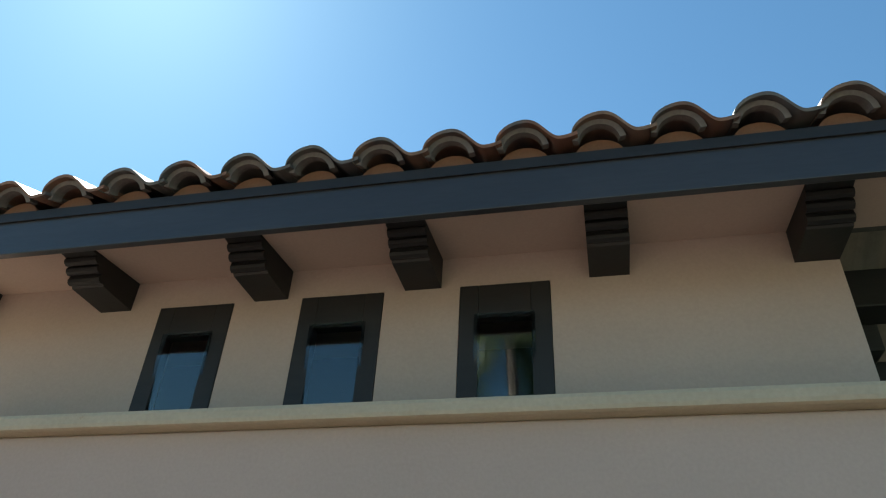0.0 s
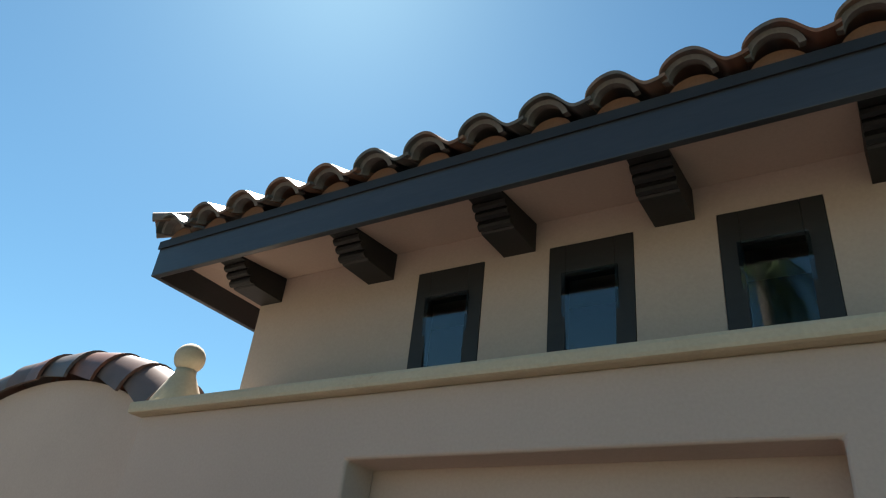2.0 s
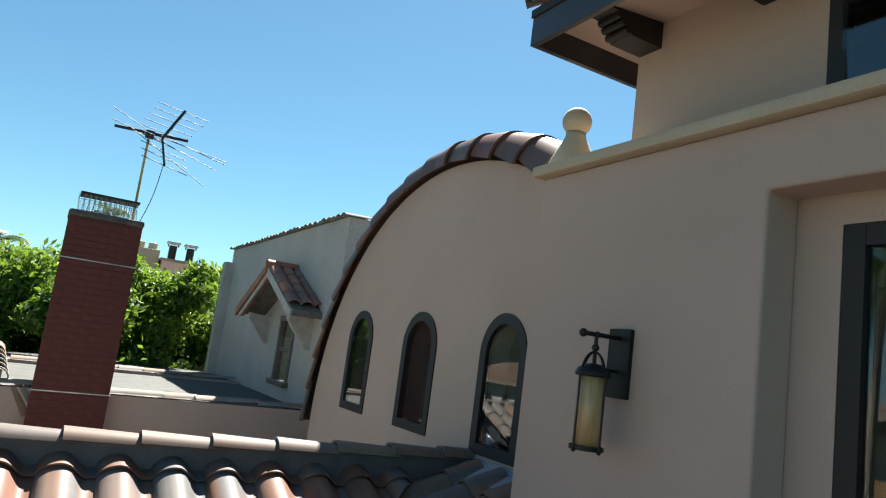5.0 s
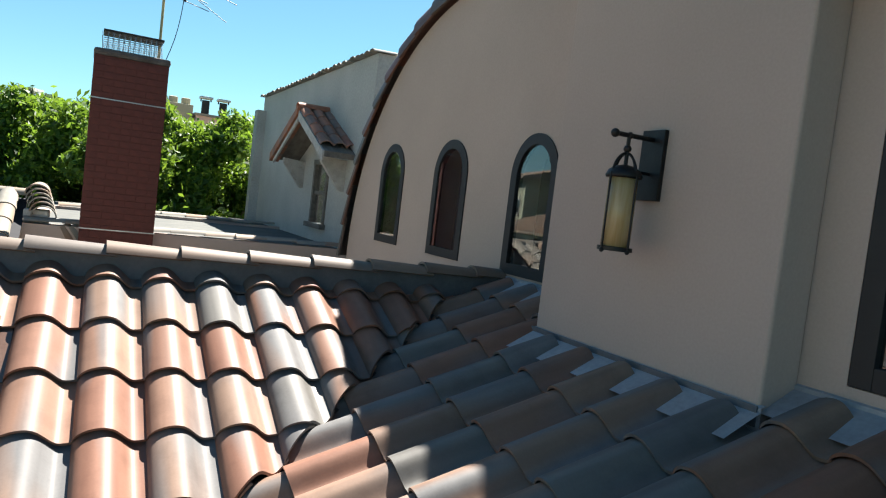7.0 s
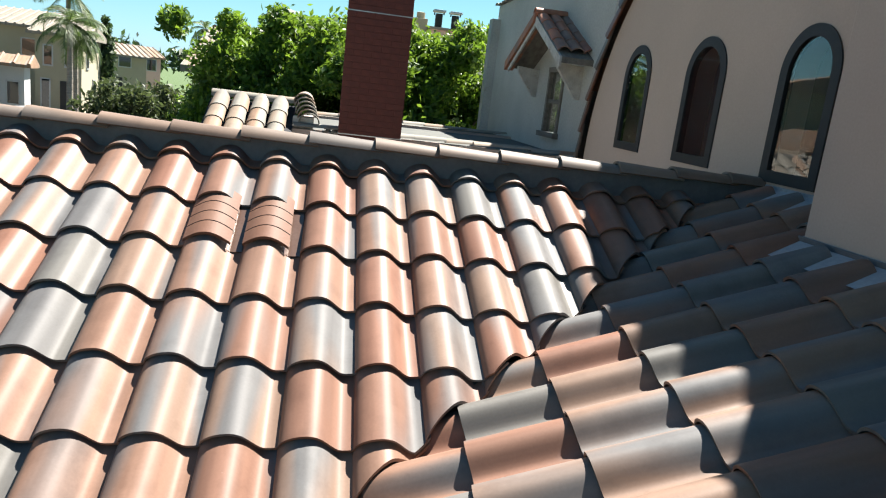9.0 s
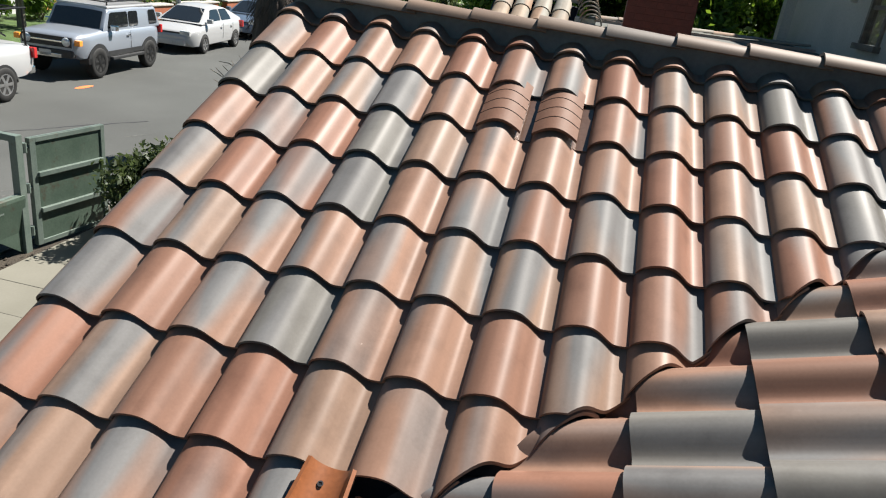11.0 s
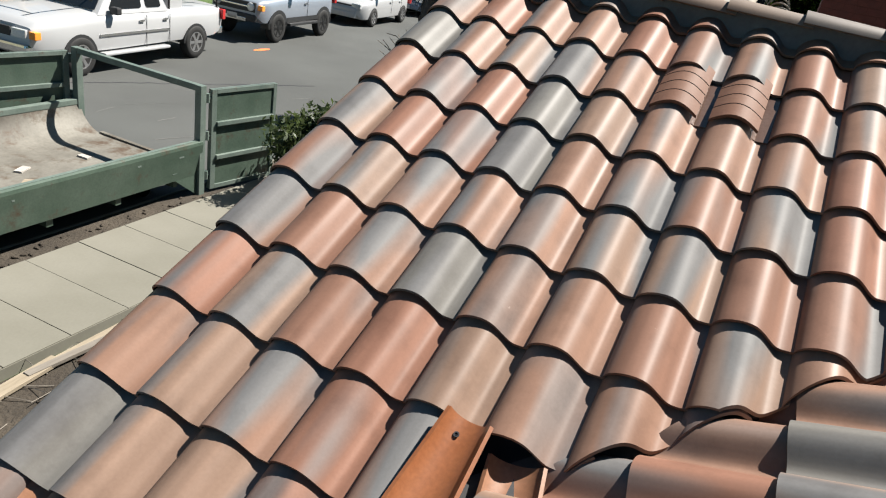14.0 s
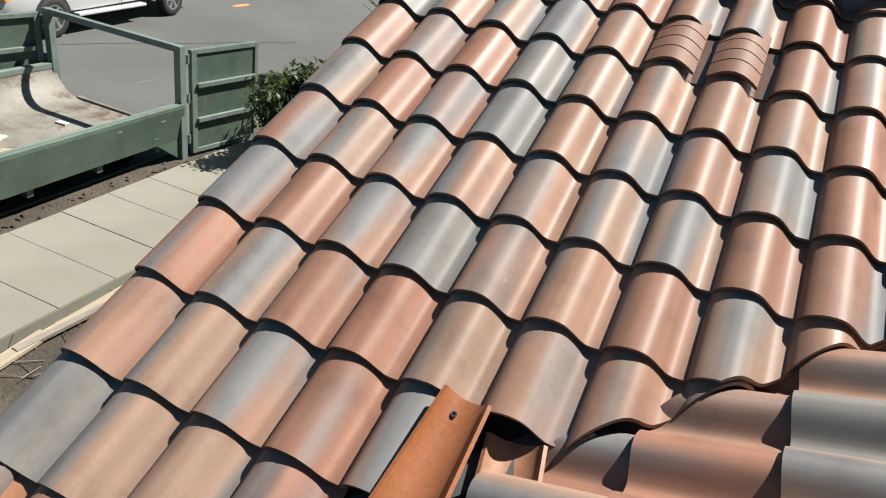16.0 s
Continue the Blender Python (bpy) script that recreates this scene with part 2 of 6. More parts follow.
CLEAR_LENS = surface("clear_lens", (0.55, 0.57, 0.58), (0.68, 0.70, 0.7), 0.1, 5, 30, 0.3, 0)
BARK = surface("bark", (0.14, 0.11, 0.085), (0.26, 0.22, 0.17), 0.95, 4, 30, relief=0.9, dist=0.03, stretch=(3, 3, 0.6))
PALM_BARK = surface("palm_bark", (0.20, 0.17, 0.14), (0.34, 0.30, 0.25), 0.95, 3, 25, relief=0.8, dist=0.03, stretch=(1, 1, 6))
# near-black base colour that stands in for the shade indoors
PAINTED_DARK = surface("painted_dark", (0.010, 0.010, 0.011), (0.018, 0.017, 0.017), 0.9, 2, 20, 0, 0)
CURTAIN = surface("curtain", (0.05, 0.045, 0.04), (0.09, 0.085, 0.075), 0.9, 2, 20, 0, 0)
PATCH_ORANGE = surface("marking_paint", (0.65, 0.12, 0.03), (0.75, 0.2, 0.06), 0.8, 6, 40, 0, 0)
BLUE_PLASTIC = surface("blue_plastic", (0.02, 0.04, 0.14), (0.03, 0.06, 0.18), 0.4, 5, 30, 0, 0)


def glass(name, tint=(0.9, 0.95, 0.95), ior=1.7):
    m, nt, p = shader(name, 0.01, 0.0, ior)
    p.inputs["Base Color"].default_value = (*tint, 1)
    p.inputs["Transmission Weight"].default_value = 1.0
    return m


GLASS = glass("window_glass", (0.75, 0.85, 0.9), 1.6)
CAR_GLASS, _nt, _p = shader("car_glass", 0.03, 0.0, 1.7)
_p.inputs["Base Color"].default_value = (0.012, 0.014, 0.016, 1)


def amber_glass():
    m, nt, p = shader("amber_glass", 0.25)
    n = noise_node(nt, 6, 4, (6, 6, 0.6))
    col = ramp_node(nt, n.outputs["Fac"], [(0.3, (0.42, 0.28, 0.12)), (0.7, (0.62, 0.47, 0.26))]).outputs[0]
    nt.links.new(col, p.inputs["Base Color"])
    p.inputs["Transmission Weight"].default_value = 0.25
    return m


AMBER = amber_glass()


def leaf_material(name, dark, light, through_colour):
    m, nt, p = shader(name, 0.55)
    geo = nt.nodes.new("ShaderNodeNewGeometry")
    col = ramp_node(nt, geo.outputs["Random Per Island"], [(0.0, dark), (0.6, light), (1.0, through_colour)]).outputs[0]
    nt.links.new(col, p.inputs["Base Color"])
    tr = nt.nodes.new("ShaderNodeBsdfTranslucent")
    mixed = mix_node(nt, 0.5, col, through_colour)
    nt.links.new(mixed, tr.inputs[0])
    ms = nt.nodes.new("ShaderNodeMixShader")
    ms.inputs[0].default_value = 0.42
    nt.links.new(p.outputs[0], ms.inputs[1])
    nt.links.new(tr.outputs[0], ms.inputs[2])
    nt.links.new(ms.outputs[0], nt.nodes["Material Output"].inputs[0])
    return m


LEAF = leaf_material("ficus_leaf", (0.022, 0.064, 0.008), (0.070, 0.158, 0.014), (0.215, 0.330, 0.030))
SHRUB_LEAF = leaf_material("shrub_leaf", (0.023, 0.039, 0.013), (0.046, 0.072, 0.023), (0.092, 0.118, 0.039))
PALM_LEAF = leaf_material("palm_leaf", (0.019, 0.046, 0.013), (0.046, 0.085, 0.019), (0.118, 0.171, 0.046))
DARK_LEAF = leaf_material("cypress_leaf", (0.012, 0.035, 0.012), (0.03, 0.06, 0.018), (0.06, 0.1, 0.03))

# ---- mesh helpers ----
def finish(bm, name, mat, smooth=False):
    me = bpy.data.meshes.new(name)
    bm.normal_update()
    bm.to_mesh(me)
    bm.free()
    me.materials.append(mat)
    if smooth:
        me.polygons.foreach_set("use_smooth", [True] * len(me.polygons))
    return me


def crease(bm, angle=38.0):
    """Part the mesh along its sharp edges, so that it can be shaded smooth."""
    bmesh.ops.split_edges(bm, edges=[e for e in bm.edges if len(e.link_faces) == 2 and e.calc_face_angle() > radians(angle)])
    return bm


def part(name, bm, mat, parent, label="", smooth=False):
    ob = new(name, finish(bm, name, mat, smooth))
    ob.parent = parent
    if label:
        tagged(ob, label)
    return ob


def structure(name, bm, mat, label, category="", smooth=False):
    return tagged(new(name, finish(bm, name, mat, smooth)), label, category or name.split("_")[0], "", "structure")


def thing(name, label, category, at=(0, 0, 0), turn=0.0, group="", kind=""):
    ob = new(name)
    ob.matrix_world = pose(*at, 0, 0, turn)
    return tagged(ob, label, category, group, kind)


def box(bm, x0, x1, y0, y1, z0, z1, bevel=0.0):
    r = bmesh.ops.create_cube(bm, size=1.0, matrix=Matrix.Translation(((x0 + x1) / 2, (y0 + y1) / 2, (z0 + z1) / 2)) @ Matrix.Diagonal((x1 - x0, y1 - y0, z1 - z0, 1)))
    if bevel:
        es = list({e for v in r["verts"] for e in v.link_edges})
        bmesh.ops.bevel(bm, geom=es, offset=bevel, segments=2, affect="EDGES", profile=0.6)
    return bm


def boxes(*rows, bevel=0.0):
    bm = bmesh.new()
    for r in rows:
        box(bm, *r, bevel=bevel)
    return bm


def tube(bm, a, b_, r, r2=None, n=10):
    a, b_ = Vector(a), Vector(b_)
    d = b_ - a
    m = Matrix.Translation((a + b_) / 2) @ d.to_track_quat("Z", "Y").to_matrix().to_4x4()
    bmesh.ops.create_cone(bm, cap_ends=True, segments=n, radius1=r, radius2=r if r2 is None else r2, depth=d.length, matrix=m)
    return bm


def tubes(*rows, n=8):
    bm = bmesh.new()
    for a, b_, r in rows:
        tube(bm, a, b_, r, None, n)
    return bm


def ball(bm, c, r, n=12):
    bmesh.ops.create_uvsphere(bm, u_segments=n, v_segments=max(6, n * 2 // 3), radius=r, matrix=Matrix.Translation(c))
    return bm


def lathe(profile, n=24, at=(0, 0, 0)):
    bm = bmesh.new()
    rings = []
    for r, z in profile:
        rings.append([bm.verts.new((at[0] + r * math.cos(2 * math.pi * k / n), at[1] + r * math.sin(2 * math.pi * k / n), at[2] + z)) for k in range(n)])
    for a, b_ in zip(rings, rings[1:]):
        for k in range(n):
            bm.faces.new((a[k], a[(k + 1) % n], b_[(k + 1) % n], b_[k]))
    for ring in (rings[0], rings[-1]):
        if (ring[0].co - ring[n // 2].co).length > 1e-4:
            bm.faces.new(ring if ring is rings[-1] else ring[::-1])
    return bm


def prism(points, axis, lo, hi):
    """A closed outline, given in the two other axes, drawn out along axis from lo to hi."""
    bm = bmesh.new()
    put = {"x": lambda u, v, w: (w, u, v), "y": lambda u, v, w: (u, w, v), "z": lambda u, v, w: (u, v, w)}[axis]
    a = [bm.verts.new(put(u, v, lo)) for u, v in points]
    b_ = [bm.verts.new(put(u, v, hi)) for u, v in points]
    n = len(points)
    for k in range(n):
        bm.faces.new((a[k], a[(k + 1) % n], b_[(k + 1) % n], b_[k]))
    bm.faces.new(a[::-1])
    bm.faces.new(b_)
    bmesh.ops.recalc_face_normals(bm, faces=bm.faces)
    return bm


def sheet(*quads):
    bm = bmesh.new()
    for q in quads:
        bm.faces.new([bm.verts.new(v) for v in q])
    return bm


def wall_skin(xs, zs, solid, y0, y1):
    """One wall skin over a grid of cells: solid(i, k) tells which cells are filled."""
    bm = bmesh.new()
    nx, nz = len(xs) - 1, len(zs) - 1
    seen = {}

    def v(i, k, y):
        key = (i, k, y)
        if key not in seen:
            seen[key] = bm.verts.new((xs[i], y, zs[k]))
        return seen[key]

    on = lambda i, k: 0 <= i < nx and 0 <= k < nz and solid(i, k)
    for i in range(nx):
        for k in range(nz):
            if not on(i, k):
                continue
            bm.faces.new((v(i, k, y0), v(i + 1, k, y0), v(i + 1, k + 1, y0), v(i, k + 1, y0)))
            bm.faces.new((v(i, k, y1), v(i, k + 1, y1), v(i + 1, k + 1, y1), v(i + 1, k, y1)))
            for (di, dk), (a, b_) in (((-1, 0), ((i, k), (i, k + 1))), ((1, 0), ((i + 1, k), (i + 1, k + 1))), ((0, -1), ((i, k), (i + 1, k))), ((0, 1), ((i, k + 1), (i + 1, k + 1)))):
                if not on(i + di, k + dk):
                    bm.faces.new((v(*a, y0), v(*b_, y0), v(*b_, y1), v(*a, y1)))
    bmesh.ops.recalc_face_normals(bm, faces=bm.faces)
    return bm

# ---- ground, street, pavement ----
ROAD, WALK, YARD = -3.50, -3.40, -3.44
structure("ground", sheet(((-900, -900, ROAD - 0.02), (900, -900, ROAD - 0.02), (900, 900, ROAD - 0.02), (-900, 900, ROAD - 0.02))), GRASS, "wide green and bare ground around the houses")
structure("road", boxes((-160, 60, -18.2, -9.15, ROAD - 0.3, ROAD)), ASPHALT, "worn grey asphalt street with cracks")
structure("yard", boxes((-30, 20, -7.2, 14, YARD - 0.3, YARD)), SHADED_DIRT, "bare brown dirt front yard with litter, foliage shade in its colour", "yard")
structure("verge", boxes((-60, 40, -9.12, -8.72, YARD - 0.3, YARD - 0.005)), SHADED_DIRT, "dry dirt strip beside the pavement", "verge")
pavement = structure("pavement", boxes((-60, 40, -8.72, -7.3, WALK - 0.3, WALK - 0.012)), CONCRETE, "pale concrete pavement of scored slabs")
slab_mesh = finish(box(bmesh.new(), -0.3065, 0.3065, -0.704, 0.704, -0.05, 0, 0.004), "paving_slab", CONCRETE)
for k in range(-40, 20):
    s = new("paving_slab", slab_mesh)
    s.parent = pavement
    s.matrix_basis = pose(0.30 + 0.62 * k, -8.01, WALK + random.uniform(-0.002, 0.003), random.uniform(-0.15, 0.15), random.uniform(-0.2, 0.2), 0)
structure("kerb", boxes((-60, 40, -9.15, -9.12, ROAD - 0.2, YARD + 0.01)), CONCRETE, "low concrete kerb along the street")
structure("pavement_far", boxes((-160, 60, -20.2, -18.35, ROAD - 0.2, WALK)), CONCRETE, "pale concrete pavement across the street")
structure("kerb_far", boxes((-160, 60, -18.35, -18.2, ROAD - 0.2, WALK - 0.004)), CONCRETE, "concrete kerb across the street")
structure("lawn", boxes((-160, 60, -26, -20.2, ROAD - 0.2, WALK + 0.02)), GRASS, "green front lawns across the street")


def crack(name, pts, wide, mat, label):
    bm = bmesh.new()
    prev = None
    for x, y in pts:
        w = wide * random.uniform(0.6, 1.3)
        cur = (bm.verts.new((x, y - w, ROAD + 0.004)), bm.verts.new((x, y + w, ROAD + 0.004)))
        if prev:
            bm.faces.new((prev[0], cur[0], cur[1], prev[1]))
        prev = cur
    structure(name, bm, mat, label, "crack")


for y0, x0, x1, sl in ((-11.9, -9.6, -4.6, -0.55), (-14.2, -26, -18, -0.05), (-12.0, -20, -12, 0.06)):
    crack("road_crack", [(x0 + (x1 - x0) * k / 30, y0 + sl * (x1 - x0) * k / 30 + random.uniform(-0.07, 0.07)) for k in range(31)], 0.018, FELT, "thin dark crack in the asphalt")
for k in range(16):
    x0, y0, turn = random.uniform(-9.0, -2.6), random.uniform(-13.2, -10.0), random.uniform(-0.5, 0.2)
    ln = random.uniform(0.15, 0.9)
    crack("road_scuff", [(x0 + ln * n / 6, y0 + turn * ln * n / 6 + random.uniform(-0.015, 0.015)) for n in range(7)], random.uniform(0.006, 0.016), SCUFF, "pale scrape mark on the asphalt")
bm = bmesh.new()
bmesh.ops.create_circle(bm, cap_ends=True, segments=14, radius=0.28, matrix=Matrix.Translation((-11.65, -15.05, ROAD + 0.005)) @ Matrix.Diagonal((1.2, 0.35, 1, 1)))
structure("road_mark", bm, PATCH_ORANGE, "small orange paint mark on the asphalt", "mark")

# ---- the house: lower walls ----
GABLE_Y, UPPER_Y = 0.405, 0.285
structure("wall_front", boxes((-6.0, 3.2, -4.22, -4.0, -3.6, -1.75)), STUCCO, "beige stucco house wall under the eaves", "wall")
structure("wall_east", boxes((3.0, 3.2, -4.0, -3.75, -3.6, -1.75), (3.2, 6.8, -3.75, -3.55, -3.6, -1.75)), STUCCO, "beige stucco house wall under the eaves", "wall")

# lamp wall with the deep window recess
lamp_wall = structure("wall_lamp", wall_skin((0.943, 2.41, 4.22, 7.2), (-0.6, 1.685, 1.9655), lambda i, k: (i, k) != (1, 0), 0.0, 0.2), STUCCO, "smooth beige stucco wall with a deep window recess", "wall")
bv = lamp_wall.modifiers.new("soft", "BEVEL")
bv.width, bv.segments, bv.limit_method = 0.014, 3, "ANGLE"
structure("wall_recess", wall_skin((2.2, 2.597, 4.035, 4.4), (-0.4, 0.185, 1.566, 1.75), lambda i, k: (i, k) != (1, 1), 0.2005, 0.36), STUCCO, "beige stucco back of the window recess", "wall")
structure("wall_return", boxes((0.944, 1.12, 0.2005, 0.72, -0.6, 1.9655)), STUCCO, "short beige stucco return wall", "wall")
structure("trim_ledge", boxes((0.895, 7.2, -0.065, 0.31, 1.966, 2.03), bevel=0.018), CAP_STUCCO, "stained beige stucco ledge capping the wall", "ledge")

# upper storey
W_X = ((2.445, 2.826), (3.163, 3.553), (3.895, 4.285))
W_TOP, W_LOW = 2.69, 2.06
xs = [1.32] + [v for w in W_X for v in w] + [5.412]
structure("wall_upper", wall_skin(xs, (1.95, W_LOW, W_TOP, 3.06), lambda i, k: not (k == 1 and i % 2), UPPER_Y, 0.45), STUCCO, "beige stucco upper storey wall with three narrow windows", "wall")
structure("wall_upper_side", boxes((1.321, 1.47, 0.4505, 3.2, 1.6, 2.84)), STUCCO, "beige stucco side of the upper storey", "wall")
structure("wall_upper_porch", boxes((5.262, 5.411, 0.4505, 3.2, 1.6, 2.95)), STUCCO, "beige stucco side of the upper storey at the porch", "wall")
structure("wall_back", boxes((-3.4, 7.2, 3.2, 3.4, -3.6, 2.6)), STUCCO, "plain beige stucco rear wall", "wall")
structure("ceiling_roof_void", boxes((1.5, 5.25, 0.46, 3.2, 3.0, 3.05)), STUCCO, "plain plaster ceiling inside the upper storey", "ceiling")
# lining and floors are coloured near black in place of room shade
structure("room_lining", boxes((1.5, 5.25, 1.5, 1.54, 1.6, 3.0), (0.95, 7.2, 1.5, 1.54, -0.6, 1.6), (-3.3, 0.94, 1.5, 1.54, -0.6, 1.6)), PAINTED_DARK, "near-black interior wall behind the windows, room shade in its colour", "wall")
structure("floor_upper", boxes((0.95, 7.2, 0.37, 3.2, 1.55, 1.6), (-3.3, 7.2, 0.66, 3.2, -0.7, -0.6), (-3.3, 0.95, 0.66, 3.2, 1.6, 1.65)), PAINTED_DARK, "near-black interior floors, room shade in their colour", "floor")

# arched gable wall
GX, GA, GB = -0.85, 2.62, 2.47
ARCHED = ((-2.36, 0.58), (-1.10, 0.60), (0.14, 0.56))
A_LOW, A_SPRING = 0.245, 0.93


def gable_top(px):
    q = 1 - ((px - GX) / GA) ** 2
    return GB * math.sqrt(q) if q > 0 else 0.0


def arch_top(px, mid, wide):
    q = 1 - ((px - mid) / (wide / 2)) ** 2
    return A_SPRING + 0.30 * math.sqrt(max(0.0, q))


def gable_wall():
    bm = bmesh.new()
    xs = {GX - GA * math.cos(math.pi * k / 80) for k in range(81)}
    for mid, wide in ARCHED:
        xs |= {mid - wide / 2 * math.cos(math.pi * k / 20) for k in range(21)}
    xs = sorted(v for v in xs if v <= 0.96)
    front, back, low = GABLE_Y, GABLE_Y + 0.25, -0.9

    def quad(*co):
        bm.faces.new([bm.verts.new(c) for c in co])

    for a, c in zip(xs, xs[1:]):
        if c - a < 1e-5:
            continue
        hole = next(((m, w) for m, w in ARCHED if m - w / 2 - 1e-6 <= a and c <= m + w / 2 + 1e-6), None)
        spans = [(low, low, gable_top(a), gable_top(c))]
        if hole:
            ta, tc = arch_top(a, *hole), arch_top(c, *hole)
            spans = [(low, low, A_LOW, A_LOW), (ta, tc, gable_top(a), gable_top(c))]
            quad((a, front, ta), (a, back, ta), (c, back, tc), (c, front, tc))
            quad((a, front, A_LOW), (c, front, A_LOW), (c, back, A_LOW), (a, back, A_LOW))
        for l0, l1, t0, t1 in spans:
            quad((a, front, l0), (c, front, l1), (c, front, t1), (a, front, t0))
            quad((a, back, l0), (a, back, t0), (c, back, t1), (c, back, l1))
        quad((a, front, gable_top(a)), (c, front, gable_top(c)), (c, back, gable_top(c)), (a, back, gable_top(a)))
    for mid, wide in ARCHED:
        for s in (-1, 1):
            e = mid + s * wide / 2
            quad((e, front, A_LOW), (e, back, A_LOW), (e, back, A_SPRING), (e, front, A_SPRING))
    quad((xs[0], front, low), (xs[0], front, 0.05), (xs[0], back, 0.05), (xs[0], back, low))
    bmesh.ops.remove_doubles(bm, verts=bm.verts, dist=0.0005)
    bmesh.ops.recalc_face_normals(bm, faces=bm.faces)
    return bm


wall_gable = structure("wall_gable", gable_wall(), STUCCO, "beige stucco gable wall with a curved arched top", "wall")

# roof boards and felt under the tiles
TAN1, TAN2, BASE2 = 0.4799, 0.42, -0.02
VALLEY = lambda px: -0.085 - 1.13 * px


def on1(px, py, up=0.0):
    return (px, py, -TAN1 * px + up)


def on2(px, py, up=0.0):
    return (px, py, BASE2 + TAN2 * py + up)


def slab(corners, thick):
    bm = bmesh.new()
    top = [bm.verts.new(c) for c in corners]
    low = [bm.verts.new((c[0], c[1], c[2] - thick)) for c in corners]
    n = len(corners)
    bm.faces.new(top)
    bm.faces.new(low[::-1])
    for k in range(n):
        bm.faces.new((top[k], low[k], low[(k + 1) % n], top[(k + 1) % n]))
    bmesh.ops.recalc_face_normals(bm, faces=bm.faces)
    return bm


ROW, COL = 0.379, 0.28
S1, C1 = math.sin(math.atan(TAN1)), math.cos(math.atan(TAN1))
EAVE = 3.44
roof_street = structure("roof_street_slope", slab([on1(-0.12, -4.46, -0.03), on1(EAVE, -4.46, -0.03), on1(EAVE, VALLEY(EAVE), -0.03), on1(-0.12, VALLEY(-0.12), -0.03)], 0.05), FELT, "tiled roof slope with mixed terracotta and grey clay tiles", "roof")
roof_wall = structure("roof_wall_slope", slab([on2(-0.12, VALLEY(-0.12), -0.035), on2(EAVE, VALLEY(EAVE), -0.035), on2(6.8, VALLEY(EAVE), -0.035), on2(6.8, 0.19, -0.035), on2(2.2, 0.19, -0.035), on2(0.94, 0.40, -0.035), on2(-0.5, 0.40, -0.035)], 0.05), FELT, "tiled roof slope falling away from the stucco wall", "roof")
structure("roof_rear_slope", slab([(-0.12, -4.46, 0.03), (-0.12, 0.40, 0.03), (-3.2, 0.40, -1.45), (-3.2, -4.46, -1.45)], 0.05), OLD_TILE, "rear tiled roof slope behind the ridge", "roof")
structure("trim_rake", slab([on1(-0.12, -4.49, 0.0), on1(EAVE, -4.49, 0.0), on1(EAVE, -4.462, 0.0), on1(-0.12, -4.462, 0.0)], 0.16), FASCIA, "dark painted rake board at the roof edge", "trim")
structure("trim_gutter", boxes((EAVE + 0.002, EAVE + 0.03, -4.49, VALLEY(EAVE), -1.86, -1.66)), WHITE_PAINT, "white painted eaves board", "trim")
structure("valley_flashing", sheet(
    (on1(0.0, VALLEY(0.0) - 0.15, 0.004), on1(EAVE, VALLEY(EAVE) - 0.15, 0.004), on1(EAVE, VALLEY(EAVE), 0.004), on1(0.0, VALLEY(0.0), 0.004)),
    (on2(0.0, VALLEY(0.0), 0.004), on2(EAVE, VALLEY(EAVE), 0.004), on2(EAVE, VALLEY(EAVE) + 0.12, 0.004), on2(0.0, VALLEY(0.0) + 0.12, 0.004))), VALLEY_METAL, "bright folded metal in the roof valley", "flashing")

# flashing where the roof meets the walls
fl = bmesh.new()
for x0, x1, y in ((0.94, 2.43, 0.0), (4.2, 6.8, 0.0), (2.41, 4.22, 0.195), (-0.1, 0.95, GABLE_Y)):
    t = 0.012
    z0 = on2(0, y)[2]
    for q in (((x0, y - t, z0 - 0.02), (x1, y - t, z0 - 0.02), (x1, y - t, z0 + 0.075), (x0, y - t, z0 + 0.075)),
              ((x0, y - t, z0 + 0.075), (x1, y - t, z0 + 0.075), (x1, y + t, z0 + 0.082), (x0, y + t, z0 + 0.082)),
              (on2(x0, y - 0.19, 0.050), on2(x1, y - 0.19, 0.050), (x1, y - t, z0 + 0.058), (x0, y - t, z0 + 0.058))):
        fl.faces.new([fl.verts.new(v) for v in q])
structure("wall_flashing", fl, FLASHING, "grey painted metal flashing along the wall base", "flashing")
structure("trim_wall_base", boxes((0.930, 2.416, -0.020, -0.013, -0.02, 0.060), bevel=0.003), LEAD, "grey metal strip at the wall foot", "trim")

# upper roof
U_TAN = 0.45
UE = -0.30
UH = 0.055
structure("soffit", slab([(1.09, -0.26, 2.80), (7.2, -0.26, 2.80), (7.2, 0.30, 2.80 + UH), (1.34, 0.30, 2.80 + UH)], 0.012), STUCCO, "beige plastered soffit under the upper eaves", "soffit")
structure("soffit_side", slab([(1.09, -0.26, 2.80), (1.34, 0.30, 2.80 + UH), (1.34, 3.2, 2.80 + UH), (1.09, 3.2, 2.80)], 0.012), STUCCO, "beige plastered soffit under the side eaves", "soffit")
structure("trim_fascia", boxes((1.066, 7.2, -0.295, -0.262, 2.645, 2.83), bevel=0.004), FASCIA, "dark painted timber fascia board", "fascia")
structure("trim_fascia_side", boxes((1.066, 1.099, -0.2615, 3.2, 2.645, 2.83), bevel=0.004), FASCIA, "dark painted timber fascia board at the side eaves", "fascia")
structure("trim_drip_edge", boxes((1.06, 7.2, -0.305, -0.297, 2.812, 2.86)), TRIM, "dark metal drip edge over the fascia", "trim")
roof_upper = structure("roof_upper", slab([(1.06, -0.30, 2.86), (7.2, -0.30, 2.86), (7.2, 1.5, 2.86 + 1.8 * U_TAN), (2.86, 1.5, 2.86 + 1.8 * U_TAN)], 0.03), FELT, "upper hipped roof with a row of barrel tiles at the eaves", "roof")
